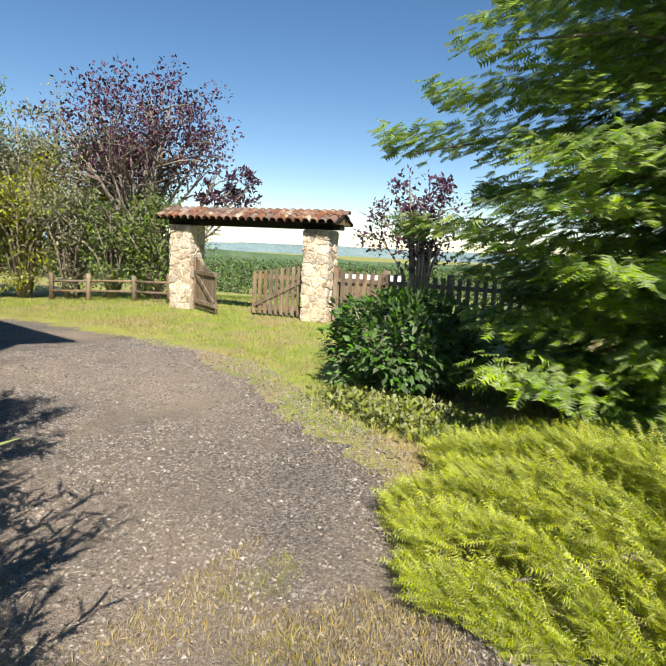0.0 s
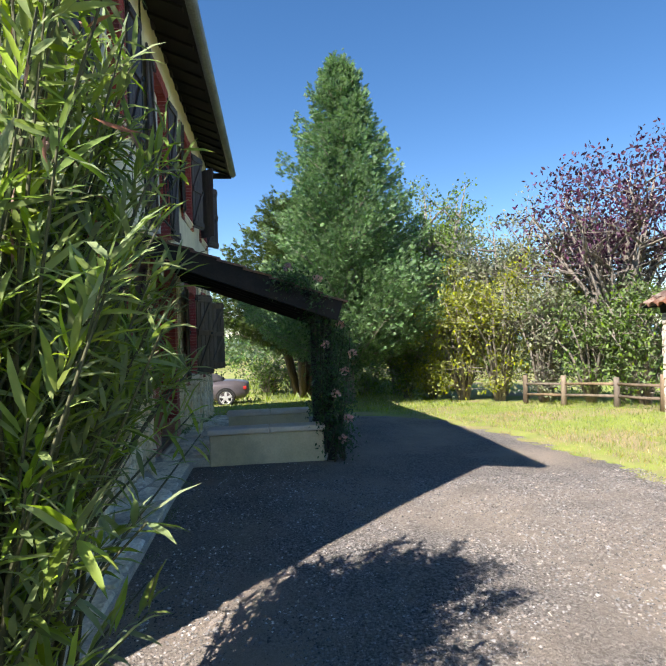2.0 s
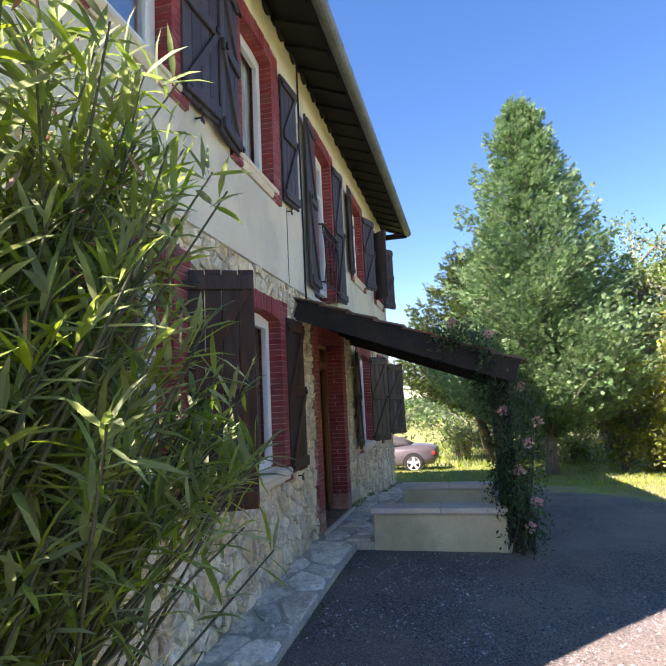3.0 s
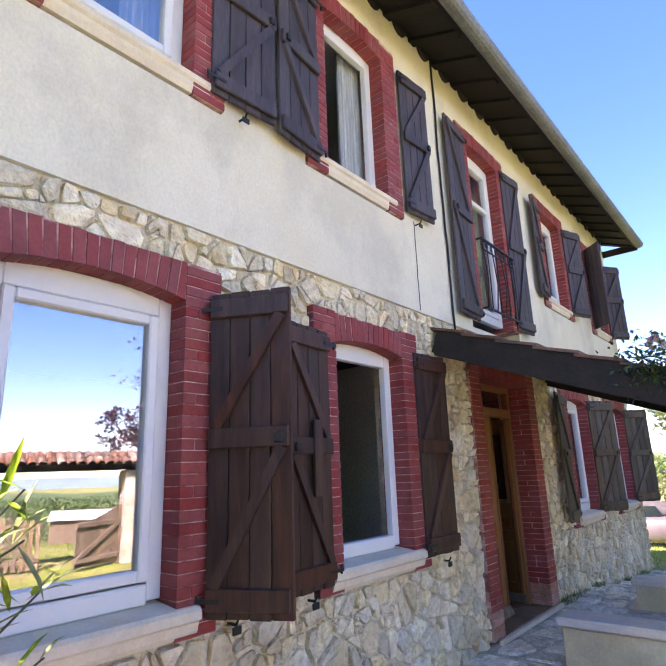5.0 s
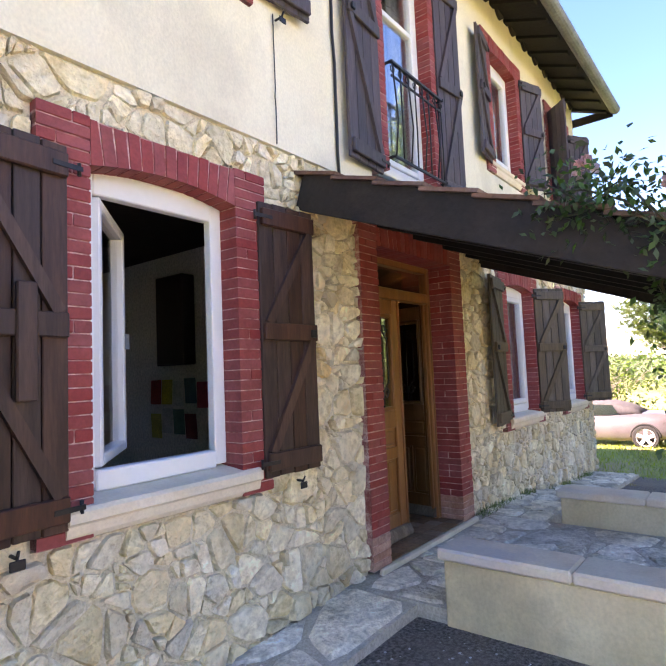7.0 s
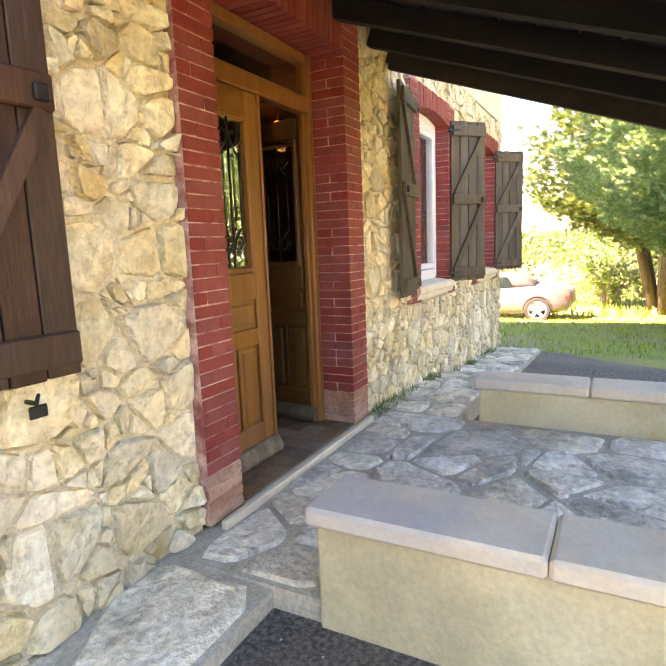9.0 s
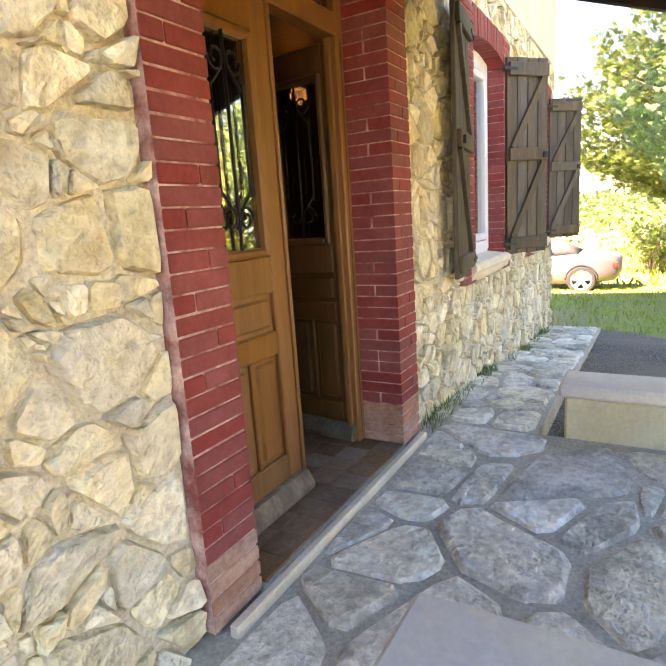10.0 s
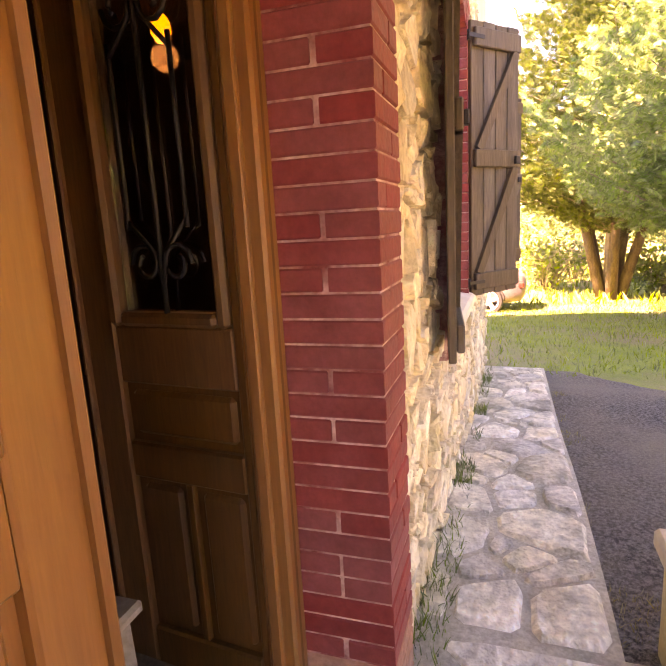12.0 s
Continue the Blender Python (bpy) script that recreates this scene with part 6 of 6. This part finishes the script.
put("path_grit", foliage("path_grit", P, rg.normal(size=(n, 3)) * np.array([1, 1, 0.05]), np.tile([0, 0, 1.0], (n, 1)), rg.uniform(0.006, 0.017, n), ROCK, surf("white_grit", (0.55, 0.53, 0.5), (0.7, 0.68, 0.64), 20, 0.9, 0.2, vary="island", amount=0.3)), None, None, "white stone chips on the dark tarmac", "grit", kind="stuff")
pts = scatter(420, lambda x, y: y < drive_edge(x) - 0.1, -9, 0.5, -0.1, 4.4)
n = len(pts)
P = np.array([(x, y, ground_z(x, y) + 0.024) for x, y in pts])
put("fallen_leaves", foliage("fallen_leaves", P, rg.normal(size=(n, 3)) * np.array([1, 1, 0.1]), np.array([0, 0, 1.0]) + rg.normal(0, 0.2, (n, 3)), rg.uniform(0.025, 0.07, n), LANCE, surf("pale_dead_leaf", (0.42, 0.37, 0.27), (0.55, 0.49, 0.38), 9, 0.8, 0.0, vary="island", amount=0.3)), None, None, "pale dead leaves lying on the drive", "leaf litter", kind="stuff")

# wooded valley and far hills
def ridge(name, r, base, top, amp, mat, label, seedz, a0=-2.0, a1=2.6):
    verts, faces = [], []
    n = 220
    for i in range(n + 1):
        a = a0 + (a1 - a0) * i / n
        h = top + amp * noise.noise((a * 3, seedz, 0)) + amp * 0.4 * noise.noise((a * 11, seedz, 3)) + amp * 0.18 * noise.noise((a * 60, seedz, 5))
        verts += [(-r * math.sin(a), r * math.cos(a), base), (-r * 1.02 * math.sin(a), r * 1.02 * math.cos(a), (base + h) / 2 + amp * 0.2 * noise.noise((a * 70, seedz, 8))), (-r * 1.1 * math.sin(a), r * 1.1 * math.cos(a), h)]
    for i in range(n):
        for k in range(2):
            faces.append((3 * i + k, 3 * i + 3 + k, 3 * i + 4 + k, 3 * i + 1 + k))
    put(name, mesh(name, verts, faces, mat, True), None, None, label, "hills", kind="structure")


FARGREEN = surf("far_woodland", (0.05, 0.095, 0.05), (0.08, 0.13, 0.07), 0.08, 0.95, 0.0, 0.6)
# The blue-green tint stands for distance haze, painted into the base colour.
HAZEBLUE = surf("haze_tinted_hills", (0.12, 0.19, 0.22), (0.16, 0.24, 0.26), 0.02, 0.95, 0.0, 0.2)
ridge("backdrop_woods", 260, -30, -3.0, 3.0, FARGREEN, "wooded green hillside across the valley", 1.0)
ridge("backdrop_hills", 800, -60, 6.0, 6.0, HAZEBLUE, "blue-green hills on the horizon", 5.0)
n = 70000
a, r = rg.uniform(0.2, 2.0, n), rg.uniform(85, 230, n)
P = np.stack([-r * np.sin(a), r * np.cos(a), np.zeros(n)], 1)
P[:, 2] = np.array([ground_z(x, y) for x, y in P[:, :2]]) + rg.uniform(0.3, 5.5, n)
put("far_woods", foliage("far_woods", P, rg.normal(size=(n, 3)), np.array([0, 0, 1.0]) + rg.normal(0, 0.5, (n, 3)), rg.uniform(0.5, 1.15, n), OVAL, LEAFMIX["forest"]), None, None, "distant dark green woodland", "woods", kind="stuff")

# ---- stones, bricks and flags ----
stone_holes = [h for k, h in HOLES.items() if k[0] in "wd"]
cells = rubble(WEST, EAST, -0.4, SPLIT - 0.01, 0.108, 11, 1.3, 0.1, stone_holes, 0.55, 0.1)
lay_stones(cells, FACADE, 0.003, 0.032, house_low, "stone", STONE, STONE_FAR, 4, (-8.8, -7.6), 320, "rest_of_stones", (0.78, 0.95))


def bricks(parent, key):
    a, b, c, d = OPENINGS[key]
    pitch = 0.0585
    arched = key != "door"
    rise = (0.05 if key[0] == "w" else 0.04) if arched else 0.0
    y0, y1 = -0.885, -0.632
    low, top = (c - 0.13 if arched else c - 0.02), d + (0.215 if arched else 0.25)
    if key == "u3":
        low = c
    # joint behind the bricks
    bm = bmesh.new()
    for x0, x1 in ((a - JAMB, a - 0.005), (b + 0.005, b + JAMB)):
        box(bm, x0, x1, y0, y1 - 0.005, low, top)
    nseg = 10
    for i in range(nseg):
        u0, u1 = i / nseg, (i + 1) / nseg
        za, zb = (d + rise * 4 * u * (1 - u) for u in (u0, u1))
        xa, xb = a + (b - a) * u0, a + (b - a) * u1
        vs = [bm.verts.new(p) for p in ((xa, y1 - 0.005, za + 0.004), (xb, y1 - 0.005, zb + 0.004), (xb, y1 - 0.005, top), (xa, y1 - 0.005, top), (xa, y0, za + 0.004), (xb, y0, zb + 0.004))]
        bm.faces.new(vs[:4])
        bm.faces.new((vs[0], vs[4], vs[5], vs[1]))
    part("joint", bm, JOINT, parent)
    rng = random.Random(key)
    full = mesh("brick", *brick_box(JAMB, y1 - y0, pitch - 0.0055), RED)
    short = mesh("brick", *brick_box(JAMB * 0.64, y1 - y0, pitch - 0.0055), RED)
    stub = mesh("brick", *brick_box(JAMB * 0.33, y1 - y0, pitch - 0.0055), RED)
    near_half = mesh("brick", *brick_box(JAMB, (y1 - y0) * 0.47, pitch - 0.0055), RED)
    worn = mesh("brick", *brick_box(JAMB, y1 - y0, pitch - 0.0055), RED_BARE)
    z, k = low + pitch / 2, 0
    while z < top - 0.01:
        for side, edge in ((-1, a), (1, b)):
            if key == "door" and z < 0.42:
                put("brick", worn, parent, pose(edge + side * JAMB / 2, (y0 + y1) / 2, z))
            elif k % 2 == 0 or rng.random() < 0.25:
                if key == "door" and k % 3:
                    for y, m in ((y1 - (y1 - y0) * 0.24, near_half), (y0 + (y1 - y0) * 0.24, near_half)):
                        put("brick", m, parent, pose(edge + side * JAMB / 2, y + rng.uniform(-0.002, 0.002), z))
                else:
                    put("brick", full, parent, pose(edge + side * JAMB / 2, (y0 + y1) / 2 + rng.uniform(-0.002, 0.002), z))
            else:
                w1, w2, m1, m2 = (JAMB * 0.64, JAMB * 0.33, short, stub) if k % 4 == 1 else (JAMB * 0.33, JAMB * 0.64, stub, short)
                put("brick", m1, parent, pose(edge + side * w1 / 2, (y0 + y1) / 2, z))
                put("brick", m2, parent, pose(edge + side * (JAMB - w2 / 2), (y0 + y1) / 2 + rng.uniform(-0.002, 0.002), z))
        z += pitch
        k += 1
    n = round((b - a) / 0.064)
    for i in range(n):
        u0, u1 = (i + 0.06) / n, (i + 0.94) / n
        sl = 0.10 * ((u0 + u1) / 2 - 0.5)
        pts = []
        for u, t in ((u0, 0), (u1, 0), (u1, 1), (u0, 1)):
            x = a + (b - a) * u + sl * t * 0.6
            x = min(max(x, a + 0.002), b - 0.002)
            pts.append((x, d + rise * 4 * u * (1 - u) if t == 0 else top - 0.004 * (i % 3)))
        cx, cz = sum(p[0] for p in pts) / 4, sum(p[1] for p in pts) / 4
        verts = [(x - cx, y, zz - cz) for y in (y1, y0) for x, zz in pts]
        put("arch_brick", mesh("arch_brick", verts, [(0, 1, 2, 3), (7, 6, 5, 4), (0, 4, 5, 1), (1, 5, 6, 2), (2, 6, 7, 3), (3, 7, 4, 0)], RED), parent, pose(cx, rng.uniform(-0.003, 0.003), cz))


def brick_box(w, d, h, e=0.004):
    w, d, h = w / 2, d / 2, h / 2
    verts, faces = [], []
    for z, k in ((-h, e), (-h + e, 0), (h - e, 0), (h, e)):
        verts += [(-w + k, -d, z), (w - k, -d, z), (w - k, d - k, z), (-w + k, d - k, z)]
    for r in range(3):
        for i in range(4):
            j = (i + 1) % 4
            faces.append((r * 4 + i, r * 4 + j, r * 4 + 4 + j, r * 4 + 4 + i))
    return verts, faces + [(3, 2, 1, 0), (12, 13, 14, 15)]


for w, key in BRICK_ROWS:
    bricks(w, key)
bricks(door, "door")

FLAT = Matrix.Identity(4)
cells = rubble(-10.58, -8.42, -0.57, 1.52, 0.30, 21, 1.25, 0.2, [(-8.66, -8.34, 0.0, 1.6), (-10.88, -10.56, 0.06, 1.6)], 0.4)
lay_stones(cells, Matrix.Translation((0, 0, TERRACE)), 0.007, 0.013, terrace, "flagstone", FLAG, FLAG, 5)
for x0, x1, seed, size in ((-8.4, -2.0, 31, 0.27), (-15.2, -10.62, 32, 0.2)):
    cells = rubble(x0, x1, -0.68, path_edge((x0 + x1) / 2) - 0.01, size, seed, 1.35, 0.15, (), 0.3)
    rng = random.Random(seed)
    for poly in cells:
        got = stone_shape(poly, 0.011, 0.012 * rng.uniform(0.7, 1.4), rng)
        if got:
            (cx, cy), verts, faces = got
            slope = (path_z(cx + 0.2) - path_z(cx - 0.2)) / 0.4
            put("flagstone", mesh("flagstone", verts, faces, FLAG, False), path, pose(cx, cy, path_z(cx), 0, -math.degrees(math.atan(slope)), 0))
for p, x, hgt in PILLARS:
    for turn, off in ((0, 0), (90, 0), (-90, 0), (180, 0)):
        fm = Matrix.Translation((x, 0, 0)) @ Matrix.Rotation(radians(turn), 4, "Z") @ Matrix(((1, 0, 0, 0), (0, 0, -1, -0.275), (0, 1, 0, 0), (0, 0, 0, 1)))
        cells = rubble(-0.3, 0.3, 0.0, hgt - 0.01, 0.15, 40 + turn + round(x), 1.5, 0.2, (), 0.4)
        lay_stones(cells, fm, 0.004, 0.024, p, "stone", PILLAR, PILLAR, 9, None, 300, "rest_of_stones", (0.78, 0.95))
# floor tiles on the threshold and just inside
ft = mesh("floor_tile", *brick_box(0.134, 0.134, 0.012, 0.002), FLOORTILE)
for i in range(11):
    for j in range(11):
        x, y = DA + 0.075 + i * 0.138, -0.70 - j * 0.138
        if x < DB - 0.06:
            put("floor_tile", ft, bpy.data.objects["threshold"], pose(x, y, DC - 0.006))
